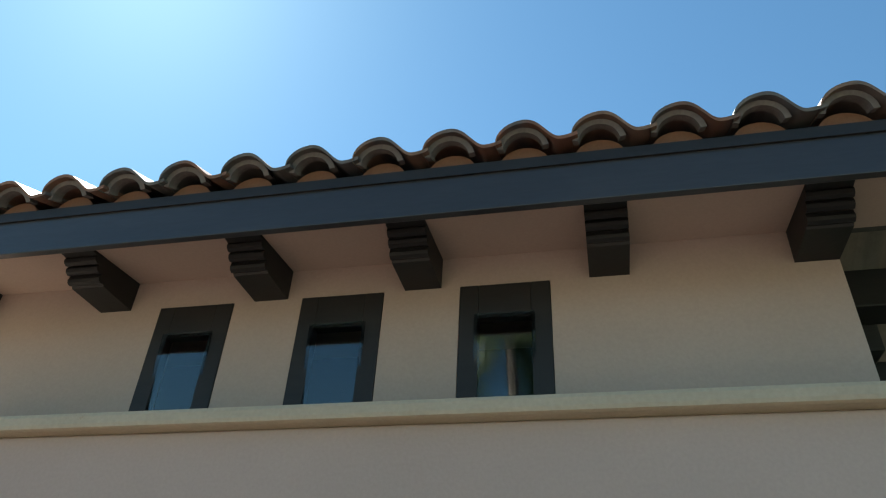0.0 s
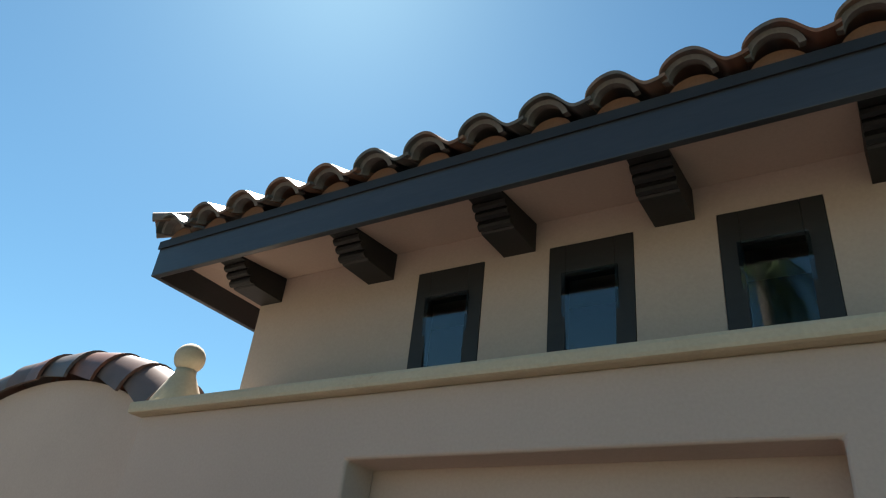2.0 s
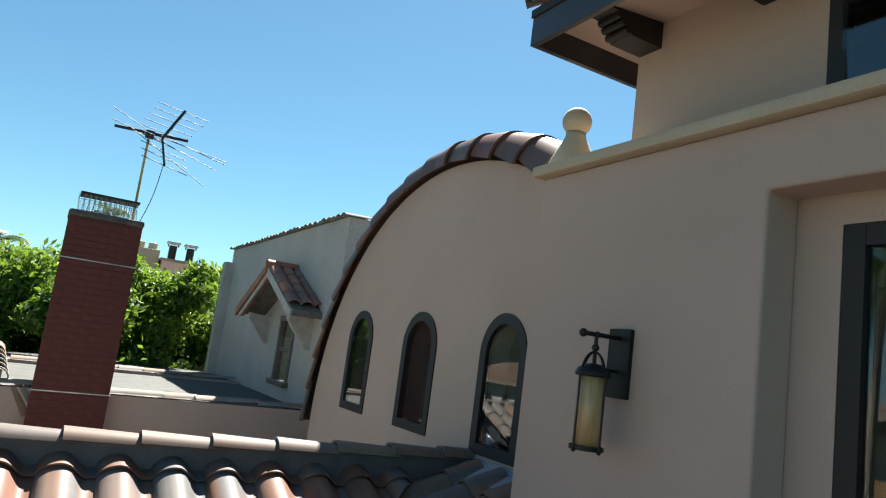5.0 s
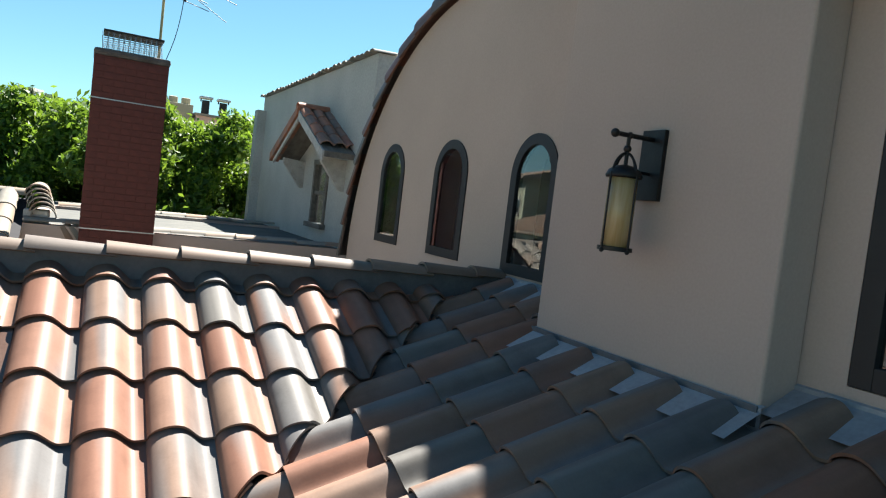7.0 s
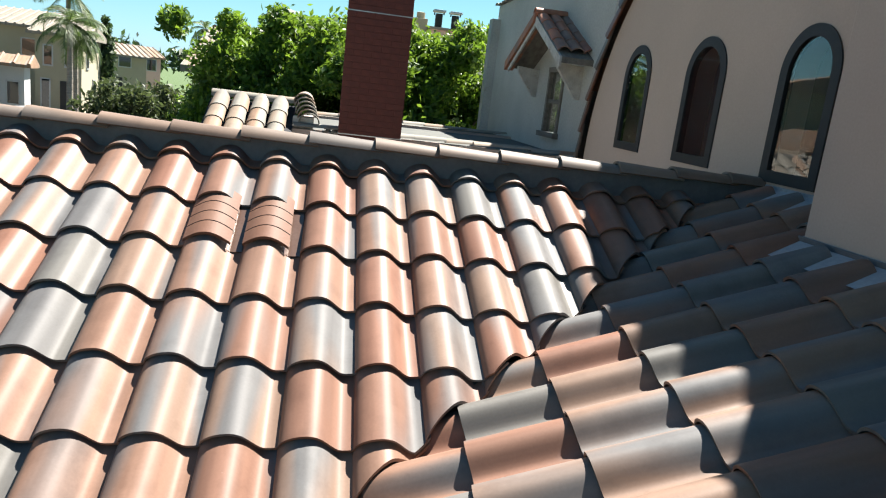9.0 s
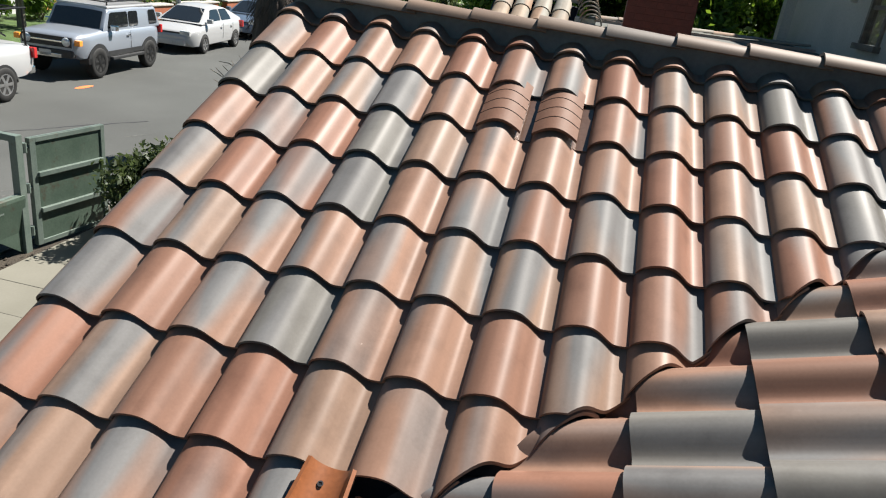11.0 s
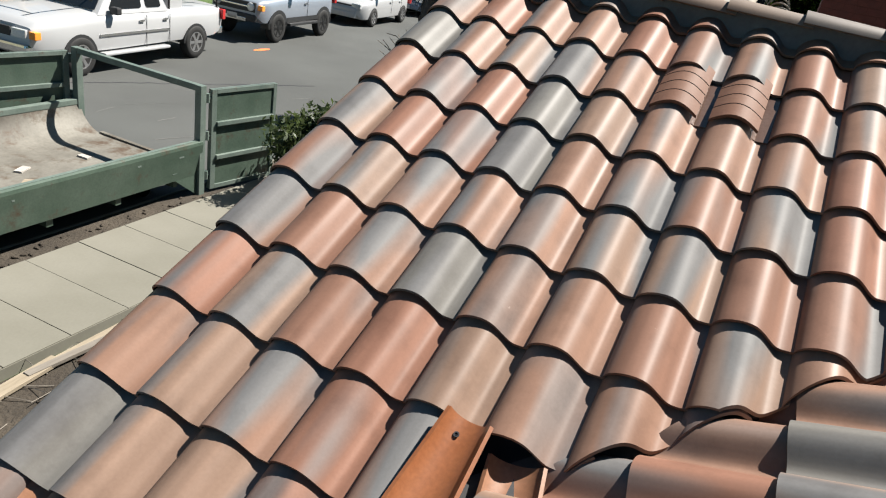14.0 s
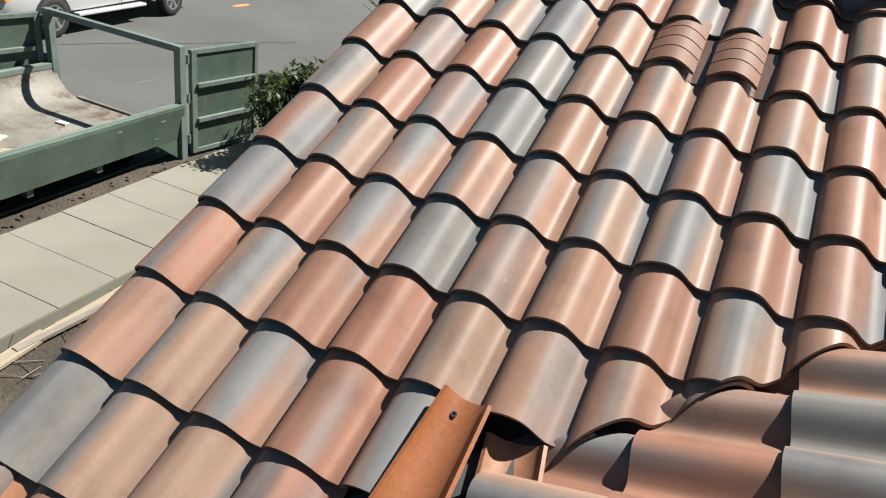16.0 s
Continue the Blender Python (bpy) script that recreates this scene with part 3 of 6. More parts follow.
structure("roof_upper_side", slab([(1.06, -0.30, 2.86), (2.86, 1.5, 2.86 + 1.8 * U_TAN), (1.06, 3.3, 2.86)], 0.03), OLD_TILE, "side slope of the upper hipped roof", "roof")
structure("roof_upper_rear", slab([(2.86, 1.5, 2.86 + 1.8 * U_TAN), (7.2, 1.5, 2.86 + 1.8 * U_TAN), (7.2, 3.3, 2.86), (1.06, 3.3, 2.86)], 0.03), OLD_TILE, "rear slope of the upper hipped roof", "roof")


def corbel(xc):
    pts = [(UPPER_Y, 2.69), (0.10, 2.69)]
    pts[1] = (0.065, 2.69)
    for cy, cz in ((0.04, 2.712), (0.008, 2.748), (-0.022, 2.780)):
        pts += [(cy + 0.022 * math.cos(a), cz + 0.020 * math.sin(a)) for a in [radians(v) for v in (-40, -90, -140, -180, -220)]]
    pts += [(-0.06, 2.795), (-0.12, 2.80), (-0.12, 2.812), (UPPER_Y, 2.85)]
    bm = prism([(u, v) for u, v in pts], "x", xc - 0.082, xc + 0.082)
    return bm


for xc in (1.405, 2.20, 3.01, 3.73, 4.53, 5.33):
    tagged(new("corbel", finish(corbel(xc), "corbel", BEAM)), "dark-stained timber corbel with a scalloped end under the eaves", "corbel", "corbels under the upper eaves")
tagged(new("porch_beam", finish(boxes((5.42, 7.2, 0.55, 0.72, 2.62, 2.80), bevel=0.008), "porch_beam", BEAM)), "dark timber beam of the open porch", "beam")
tagged(new("porch_beam", finish(boxes((5.42, 7.2, 1.0, 1.15, 2.42, 2.58), bevel=0.008), "porch_beam", BEAM)), "lower dark timber beam of the open porch", "beam")
tagged(new("porch_beam", finish(boxes((5.50, 5.64, 0.72, 2.6, 2.50, 2.66), bevel=0.008), "porch_beam", BEAM)), "dark timber cross beam of the porch", "beam")

# ---- windows ----
def window(name, x0, x1, z0, z1, y, frame_w, depth, label, mullions=(), rail=None, hang=0.0):
    w = thing(name, label, "window", ((x0 + x1) / 2, y, z0), 0, "", "structure")
    h, hw = z1 - z0, (x1 - x0) / 2
    for nm, r in (("stile", (-hw, -hw + frame_w, 0, depth, 0, h)), ("stile", (hw - frame_w, hw, 0, depth, 0, h)),
                  ("top_rail", (-hw + frame_w, hw - frame_w, 0.001, depth, h - (rail or frame_w), h)), ("bottom_rail", (-hw + frame_w, hw - frame_w, 0.001, depth, 0, frame_w))):
        part(nm, boxes(r, bevel=0.004), TRIM, w)
    for mx in mullions:
        part("mullion", boxes((mx - frame_w * 0.5 - (x0 + x1) / 2, mx + frame_w * 0.5 - (x0 + x1) / 2, 0.002, depth, frame_w, h - (rail or frame_w)), bevel=0.004), TRIM, w)
    pz, ph = frame_w * 0.8, h - (rail or frame_w) * 0.9 - frame_w * 0.8
    pane = part("pane", boxes((-hw + frame_w * 0.8, hw - frame_w * 0.8, -0.003, 0.003, 0, ph)), GLASS, w, "clear dark window glass")
    pane.matrix_basis = pose(0, depth * 0.35, pz, hang, 0, 0)
    return w


for k, (a, c) in enumerate(W_X):
    window("window_%d" % (k + 1), a + 0.002, c - 0.002, W_LOW + 0.002, W_TOP - 0.002, UPPER_Y - 0.006, 0.082, 0.05, "narrow upper window with a wide dark frame", (), 0.165, 4.0)
window("window_4", 2.60, 4.032, 0.188, 1.563, 0.196, 0.085, 0.08, "large dark-framed window set in the wall recess", (3.34,))


def arched_window(name, mid, wide, skew=0.0):
    w = thing(name, "arched window with a dark frame in the gable wall", "window", (mid, GABLE_Y - 0.012, A_LOW), 0, "", "structure")

    def loop(inset):
        hw, top = wide / 2 - inset, A_SPRING - A_LOW
        pts = [(-hw, inset), (hw, inset)]
        pts += [(hw * math.cos(a), top + (0.30 - inset) * math.sin(a)) for a in [math.pi * k / 24 for k in range(25)]]
        return pts

    outer, inner = loop(0.0), loop(0.075)
    bm = bmesh.new()
    rings = []
    for pts, y in ((outer, 0.06), (outer, 0.0), (inner, 0.0), (inner, 0.06)):
        rings.append([bm.verts.new((u, y, v)) for u, v in pts])
    for r, s in zip(rings, rings[1:]):
        for k in range(len(r)):
            bm.faces.new((r[k], r[(k + 1) % len(r)], s[(k + 1) % len(r)], s[k]))
    bmesh.ops.recalc_face_normals(bm, faces=bm.faces)
    part("frame", bm, TRIM, w)
    pane = part("pane", prism(inner, "y", 0.016, 0.022), GLASS, w, "clear dark window glass")
    pane.matrix_basis = pose(0, 0, 0, 0, 0, skew)


for k, (mid, wide) in enumerate(ARCHED):
    arched_window("window_%d" % (k + 5), mid, wide, 1.7 if k == 1 else 0.0)

# gable coping of barrel tiles
def barrel_mesh(name, mat, r0, r1, length, arc=180.0, thick=0.014, n=10, flat=1.0):
    """Half barrel along +y, open below; r0 at y=0, r1 at y=length."""
    bm = bmesh.new()
    rows = []
    for y, r in ((0.0, r0), (length, r1)):
        for rr in (r, r - thick):
            rows.append([bm.verts.new((rr * math.cos(a), y, flat * rr * math.sin(a))) for a in [radians(90 - arc / 2 + arc * k / n) for k in range(n + 1)]])
    o0, i0, o1, i1 = rows
    for k in range(n):
        bm.faces.new((o0[k], o1[k], o1[k + 1], o0[k + 1]))
        bm.faces.new((i0[k], i0[k + 1], i1[k + 1], i1[k]))
        bm.faces.new((o0[k], o0[k + 1], i0[k + 1], i0[k]))
        bm.faces.new((o1[k], i1[k], i1[k + 1], o1[k + 1]))
    for k in (0, n):
        bm.faces.new((o0[k], i0[k], i1[k], o1[k]))
    bmesh.ops.recalc_face_normals(bm, faces=bm.faces)
    return finish(crease(bm), name, mat, True)


cop = barrel_mesh("coping_tile", COPING_TILE, 0.232, 0.178, 0.45, 186, 0.022, 14, 1.12)
steps, th = [], radians(180)
while th > radians(60):
    steps.append(th)
    tx, tz = -math.sin(th) * GA, math.cos(th) * GB
    th -= 0.355 / math.hypot(tx, tz)
for th in steps:
    px, pz = GX + GA * math.cos(th), GB * math.sin(th)
    tang = Vector((GA * math.sin(th), 0, -GB * math.cos(th))).normalized()
    if th < radians(96):
        tang.negate()
    side = Vector((0, 1, 0)) if th >= radians(96) else Vector((0, -1, 0))
    up = Vector((math.cos(th) * GB, 0, math.sin(th) * GA)).normalized()
    xax = tang.cross(up)
    m = Matrix((xax, tang, up)).transposed().to_4x4()
    start = Vector((px, GABLE_Y + 0.125, pz)) - up * 0.0 - tang * 0.02
    ob = new("coping_tile", cop)
    ob.parent = wall_gable
    ob.matrix_basis = Matrix.Translation(start + up * 0.004) @ m @ pose(0, 0, 0, 2.5, 0, 0)

# ball finial on the ledge end
fin = thing("ball_finial", "beige stucco ball on a flared pedestal at the ledge end", "finial", (0.97, 0.17, 2.03))
part("pedestal", lathe([(0.15, 0.0), (0.145, 0.05), (0.10, 0.15), (0.062, 0.225), (0.058, 0.255)], 24), CAP_STUCCO, fin, "", True)
part("ball", ball(bmesh.new(), (0, 0, 0.325), 0.088, 24), CAP_STUCCO, fin, "", True)

# ---- wall lantern ----
lamp = thing("wall_lantern", "black iron wall lantern with an amber glass cylinder", "lantern", (1.695, -0.0, 0.55))
part("back_plate", boxes((-0.07, 0.07, -0.025, -0.001, 0.24, 0.56), bevel=0.003), IRON, lamp)
part("strut", tubes(((0, -0.02, 0.36), (0, -0.10, 0.36), 0.008)), IRON, lamp)
bm = tubes(((0, -0.02, 0.515), (0, -0.24, 0.515), 0.011))
ball(bm, (0, -0.245, 0.515), 0.02)
ball(bm, (0, -0.16, 0.515), 0.016)
part("arm", bm, IRON, lamp)
LX, LY = 0.0, -0.165
bm = tubes(((LX, LY, 0.51), (LX, LY, 0.36), 0.009))
ball(bm, (LX, LY, 0.455), 0.018)
for turn in (0, 90):
    prev = None
    for k in range(13):
        a = math.pi * k / 12
        c = Vector((LX + 0.068 * math.cos(a) * math.cos(radians(turn)), LY + 0.068 * math.cos(a) * math.sin(radians(turn)), 0.335 + 0.10 * math.sin(a)))
        if prev:
            tube(bm, prev, c, 0.006, None, 6)
        prev = c
part("hanger", bm, IRON, lamp)
part("cap", lathe([(0.078, 0.325), (0.082, 0.335), (0.07, 0.36), (0.04, 0.378), (0.008, 0.385)], 20, (LX, LY, 0)), IRON, lamp, "", True)
part("glass_cylinder", lathe([(0.064, 0.02), (0.064, 0.33)], 24, (LX, LY, 0)), AMBER, lamp, "streaked amber glass", True)
bm = lathe([(0.062, 0.0), (0.078, 0.0), (0.078, 0.018), (0.062, 0.018), (0.062, 0.0)], 24, (LX, LY, 0))
for k in range(4):
    a = radians(4 + 90 * k)
    px, py = LX + 0.078 * math.cos(a), LY + 0.078 * math.sin(a)
    tube(bm, (px, py, -0.005), (px, py, 0.345), 0.005, None, 6)
    ball(bm, (px, py, 0.0), 0.011, 8)
part("cage", bm, IRON, lamp)

# ---- chimney, aerial and the flat roof behind ----
CROWN = surface("dark_mortar", (0.06, 0.05, 0.046), (0.11, 0.095, 0.088), 0.95, 8, 60, relief=0.7, dist=0.01)
PEELING = surface("peeling_paint", (0.36, 0.34, 0.31), (0.50, 0.48, 0.44), 0.85, 6, 60, relief=0.4, spots=((0.25, 0.20, 0.16), 9.0, 0.58))


def chimney():
    c = thing("chimney", "tall dark red brick chimney with a mesh spark cage", "chimney", (-4.7, -2.33, -2.0))
    h = 3.95
    part("shaft", boxes((-0.6, -0.0035, 0.0035, 0.7765, 0, h - 0.05)), BRICK_JOINT, c)
    bricks = [finish(box(bmesh.new(), -0.05, 0.0, -w / 2, w / 2, 0, 0.069, 0.003), "brick", BRICK) for w in (0.218, 0.106)]
    rows = int((h - 0.06) / 0.0745)
    for r in range(8, rows):
        y = 0.0
        k = r % 2
        while y < 0.77:
            w = 0.212 if not (k and (y == 0.0 or y > 0.65)) and 0.78 - y > 0.2 else 0.10
            if y + w > 0.79:
                break
            b_ = new("brick", bricks[0 if w > 0.15 else 1])
            b_.parent = c
            b_.matrix_basis = pose(random.uniform(-0.001, 0.003), y + w / 2, 0.0745 * r, 0, 0, random.uniform(-0.3, 0.3))
            y += w + 0.011
    for z in (1.95, 3.42):
        part("strap", boxes((-0.605, 0.006, -0.006, 0.786, z, z + 0.012)), GALV, c, "thin pale metal strap")
    part("crown", boxes((-0.61, 0.012, -0.012, 0.792, h - 0.05, h + 0.03), bevel=0.035), CROWN, c, "dark weathered mortar crown")
    for dx in (-1, 1):
        bm = bmesh.new()
        for k in range(23):
            y = 0.08 + 0.62 * k / 22
            x0, x1 = -0.3 + dx * 0.2, -0.3 + dx * 0.16
            tube(bm, (x0, y, h + 0.03), (x1, y + (0.02 if k % 2 else -0.02), h + 0.24), 0.003, None, 4)
        for k in range(8):
            z = h + 0.045 + 0.025 * k
            tube(bm, (-0.3 + dx * (0.2 - 0.005 * k), 0.08, z), (-0.3 + dx * (0.2 - 0.005 * k), 0.70, z), 0.0025, None, 4)
        part("cage_side", bm, GALV, c, "wire mesh side of the spark cage")
    part("cage_lid", boxes((-0.48, -0.12, 0.07, 0.71, h + 0.24, h + 0.265), bevel=0.006), IRON, c)
    return c


chimney()


def aerial():
    a = thing("tv_aerial", "old rooftop television aerial on a thin yellowish mast", "aerial", (-5.15, -1.645, 1.2))
    part("mast", tubes(((0, 0, 0), (0, -0.005, 1.92), 0.016)), YELLOW_POLE, a)
    part("boom", tubes(((0.02, -0.41, 1.93), (-0.05, 0.46, 1.98), 0.02)), ALU, a)
    part("raised_boom", tubes(((0, 0.15, 1.92), (-0.10, 0.365, 2.37), 0.02)), ALU, a)
    part("lower_boom", tubes(((0, 0.15, 1.92), (0.03, 0.235, 1.57), 0.014)), ALU, a)
    # short rods across the raised boom, shorter towards its end
    for k in range(5):
        t = k / 4
        c = Vector((0, 0.15, 1.99)).lerp(Vector((-0.10, 0.355, 2.35)), t)
        w = 0.30 + 0.03 * t
        part("element", tubes((c + Vector((0.10, -w, 0.02)), c + Vector((-0.10, w, -0.01)), 0.005), n=5), ALU, a)
    # rods under the boom
    for k in range(4):
        c = Vector((0.0, 0.17, 1.86)).lerp(Vector((0.03, 0.235, 1.58)), k / 3)
        part("element", tubes((c + Vector((0.08, -0.29, 0.045)), c + Vector((-0.08, 0.29, -0.045)), 0.005), n=5), ALU, a)
    # long swept rods that fan out from the boom
    for y0, z0, y1, z1 in ((-0.46, 2.14, 0.20, 1.90), (-0.45, 1.99, 0.30, 1.86), (-0.30, 1.98, 0.75, 1.46), (0.05, 1.95, 0.97, 1.80), (0.0, 1.90, 0.86, 1.70), (-0.1, 1.94, 0.98, 1.84)):
        part("element", tubes(((0.08, y0, z0), (-0.10, y1, z1), 0.005), n=5), ALU, a)
    part("bracket", boxes((-0.03, 0.03, -0.05, 0.05, 1.88, 1.98), bevel=0.006), ALU, a)
    bm = bmesh.new()
    prev = None
    for k in range(9):
        t = k / 8
        c = Vector((0.02, 0.22, 1.62)).lerp(Vector((0.25, -0.03, 0.55)), t) + Vector((0, 0.05 * math.sin(math.pi * t), 0))
        if prev:
            tube(bm, prev, c, 0.005, None, 5)
        prev = c
    part("cable", bm, IRON, a, "thin black cable")


aerial()

tagged(new("flat_roof", finish(boxes((-12.0, -5.15, -2.85, 1.0, -0.5, -0.10)), "flat_roof", GREY_ROOF)), "patched grey roll-roofing on a flat roof", "roof", "", "structure")
structure("parapet", boxes((-5.15, -4.95, -2.95, 1.0, -3.6, -0.06), (-9.3, -5.15, -2.95, -2.75, -3.6, -0.08), (-9.3, -9.1, -2.75, 1.0, -0.6, -0.06)), STUCCO, "weathered stucco parapet round the flat roof", "parapet")
old_cap = barrel_mesh("coping_piece", OLD_TILE, 0.115, 0.095, 0.42, 150, 0.014, 8, 0.55)
cap_row = thing("parapet_coping", "row of weathered clay coping tiles on the parapet", "coping", (-5.05, -2.9, -0.055))
for k in range(10):
    ob = new("coping_piece", old_cap)
    ob.parent = cap_row
    ob.matrix_basis = pose(random.uniform(-0.02, 0.02), 0.39 * k, random.uniform(0.0, 0.015), 2, random.uniform(-4, 4), random.uniform(-3, 3))
cap_row = thing("parapet_coping", "broken row of weathered coping tiles at the far parapet", "coping", (-9.2, -2.7, -0.055))
for k in range(9):
    ob = new("coping_piece", old_cap)
    ob.parent = cap_row
    ob.matrix_basis = pose(random.uniform(-0.03, 0.03), 0.40 * k, random.uniform(0.0, 0.02), 2, random.uniform(-6, 6), random.uniform(-5, 5))

# neighbour's white building with a hooded window
NY = 1.0
structure("neighbour_wall", boxes((-11.6, -7.13, NY, NY + 0.25, -1.0, 2.6), (-6.35, -4.75, NY, NY + 0.25, -1.0, 2.6), (-7.13, -6.35, NY, NY + 0.25, 1.2, 2.6), (-7.13, -6.35, NY, NY + 0.25, -1.0, 0.16),
                                  (-5.0, -4.75, NY + 0.25, 6, -1, 2.6), (-11.6, -11.3, NY - 0.18, NY, -1.0, 2.3), (-11.6, -11.35, NY + 0.25, 6, -1, 2.6)), WHITE_STUCCO, "weathered white stucco wall of the neighbouring building", "wall")
# backing panel with the room's darkness painted in
structure("neighbour_room", boxes((-8.5, -5.2, NY + 0.9, NY + 0.94, -0.5, 1.9)), PAINTED_DARK, "near-black panel behind the old window, room shade in its colour", "wall")
cap_row = thing("wall_coping", "row of small clay tiles along the white wall top", "coping", (-11.6, NY + 0.12, 2.6))
small_cap = barrel_mesh("coping_piece", PALE_TILE, 0.115, 0.105, 0.40, 175, 0.014, 8, 0.42)
for k in range(34):
    ob = new("coping_piece", small_cap)
    ob.parent = cap_row
    ob.matrix_basis = pose(0.10 + 0.203 * k, -0.20 + random.uniform(-0.015, 0.015), random.uniform(-0.01, 0.01), 2, 0, random.uniform(-3, 3))
ow = thing("window_8", "old weathered timber window below the tiled hood", "window", (-6.74, NY, 0.16), 0, "", "structure")
for nm, r in (("stile", (-0.39, -0.31, -0.03, 0.08, 0, 1.04)), ("stile", (0.31, 0.39, -0.03, 0.08, 0, 1.04)), ("head", (-0.39, 0.39, -0.035, 0.08, 0.96, 1.04)), ("sill", (-0.45, 0.45, -0.09, 0.08, -0.05, 0.03)), ("meeting_rail", (-0.31, 0.31, 0.0, 0.06, 0.48, 0.54))):
    part(nm, boxes(r, bevel=0.006), OLD_WOOD, ow)
part("pane", boxes((-0.31, 0.31, 0.03, 0.036, 0.03, 0.96)), GLASS, ow, "dusty window glass")


HOOD_TILE = tile_material("hood_clay", [(0.0, (0.44, 0.17, 0.10)), (0.5, (0.38, 0.15, 0.10)), (0.8, (0.33, 0.17, 0.12))], (0.30, 0.18, 0.14), 0.6)


def hood():
    h = thing("window_hood", "gabled clay-tiled hood over the old window, peeling paint", "hood", (-6.74, NY, 1.22))
    half, rise, out = 1.5, 0.66, 0.45
    for s in (-1, 1):
        bm = prism([(0, rise + 0.03), (s * half, 0.03), (s * half, -0.05), (0, rise - 0.05)], "y", -out, 0.0)
        part("roof_board", bm, OLD_WOOD, h)
    part("barge_board", prism([(0, rise - 0.11), (0, rise + 0.03), (half, 0.03), (half, -0.10)], "y", -out - 0.03, -out), PEELING, h, "peeling pale barge board")
    part("rake_tiles", prism([(0.05, rise + 0.09), (-half - 0.03, 0.05), (-half - 0.03, -0.09), (0.0, rise - 0.06)], "y", -out - 0.06, -out + 0.1), HOOD_TILE, h, "terracotta rake edge")
    part("inner_barge", prism([(0, rise - 0.15), (0, rise - 0.07), (-half * 0.92, -0.06), (-half * 0.92, -0.12)], "y", -out - 0.03, -out), PEELING, h, "peeling pale barge board")
    for s in (-1, 1):
        part("bracket", prism([(0.0, -0.05), (-out + 0.08, -0.02), (-out + 0.08, -0.10), (-0.06, -0.5), (0.0, -0.5)], "x", s * 1.1 - 0.05, s * 1.1 + 0.05), PEELING, h)
    tile = barrel_mesh("hood_tile", HOOD_TILE, 0.10, 0.085, 0.42, 170, 0.014, 8, 0.7)
    slope = math.hypot(half, rise)
    for s in (-1, 1):
        for row in range(4):
            for col in range(3):
                u = (row * 0.36 + 0.40) / slope
                ob = new("hood_tile", tile)
                ob.parent = h
                ang = math.degrees(math.atan2(rise, half))
                ob.matrix_basis = pose(s * half * u, -out + 0.07 + col * 0.19, rise * (1 - u) + 0.05, 0, 0, 0) @ pose(0, 0, 0, 0, s * ang, 0) @ pose(0, 0, 0, 0, 0, s * 90)
    ridge = barrel_mesh("hood_ridge_tile", HOOD_TILE, 0.10, 0.09, 0.30, 180, 0.014, 8, 0.9)
    for k in range(2):
        ob = new("hood_ridge_tile", ridge)
        ob.parent = h
        ob.matrix_basis = pose(0, -out - 0.05 + 0.26 * k, rise + 0.06, 2, 0, 0)


hood()

# small tiled lean-to by the chimney
lean = thing("small_tiled_roof", "small roof of sunlit weathered clay tiles by the chimney", "roof", (-5.4, -3.9, 0.16))
part("deck", slab([(-0.1, -0.08, 0.03), (-0.1, 1.0, 0.03), (1.3, 1.0, -0.60), (1.3, -0.08, -0.60)], 0.05), FELT, lean)
lt = barrel_mesh("barrel_tile", OLD_TILE, 0.115, 0.10, 0.42, 175, 0.014, 10, 0.75)
for col in range(4):
    for row in range(4):
        ob = new("barrel_tile", lt)
        ob.parent = lean
        ob.matrix_basis = pose(0.36 + 0.30 * row, 0.08 + 0.245 * col, 0.05 - 0.45 * (0.30 + 0.30 * row), 0, 24, 0) @ pose(0, 0, 0, 0, 0, 90)
lr = barrel_mesh("ridge_tile", OLD_TILE, 0.10, 0.085, 0.38, 180, 0.014, 10, 0.9)
for k in range(3):
    ob = new("ridge_tile", lr)
    ob.parent = lean
    ob.matrix_basis = pose(-0.02, -0.05 + 0.35 * k, 0.06, 2, 0, 0)
stack = thing("tile_stack", "stack of grey-brown barrel tiles on a small stucco pier", "tile stack", (-5.15, -2.78, -0.08))
part("pier", boxes((-0.2, 0.08, -0.13, 0.13, 0, 0.17), bevel=0.02), PEELING, stack)
nested = barrel_mesh("stacked_tile", OLD_TILE, 0.135, 0.115, 0.34, 178, 0.016, 10, 0.95)
for k in range(6):
    ob = new("stacked_tile", nested)
    ob.parent = stack
    ob.matrix_basis = pose(0.15 - 0.05 * k, 0.08 - 0.018 * k, 0.10 + 0.047 * k, 0, 6, 0) @ pose(0, 0, 0, 0, 0, 90)
for k in range(2):
    ob = new("leaning_tile", nested)
    ob.parent = stack
    ob.matrix_basis = pose(0.10, 0.26 + 0.09 * k, -0.01, 0, 0, 0) @ pose(0, 0, 0, -62 + 8 * k, 0, 0) @ pose(0, 0, 0.0, 0, 0, 180) @ pose(0, -0.32, 0)
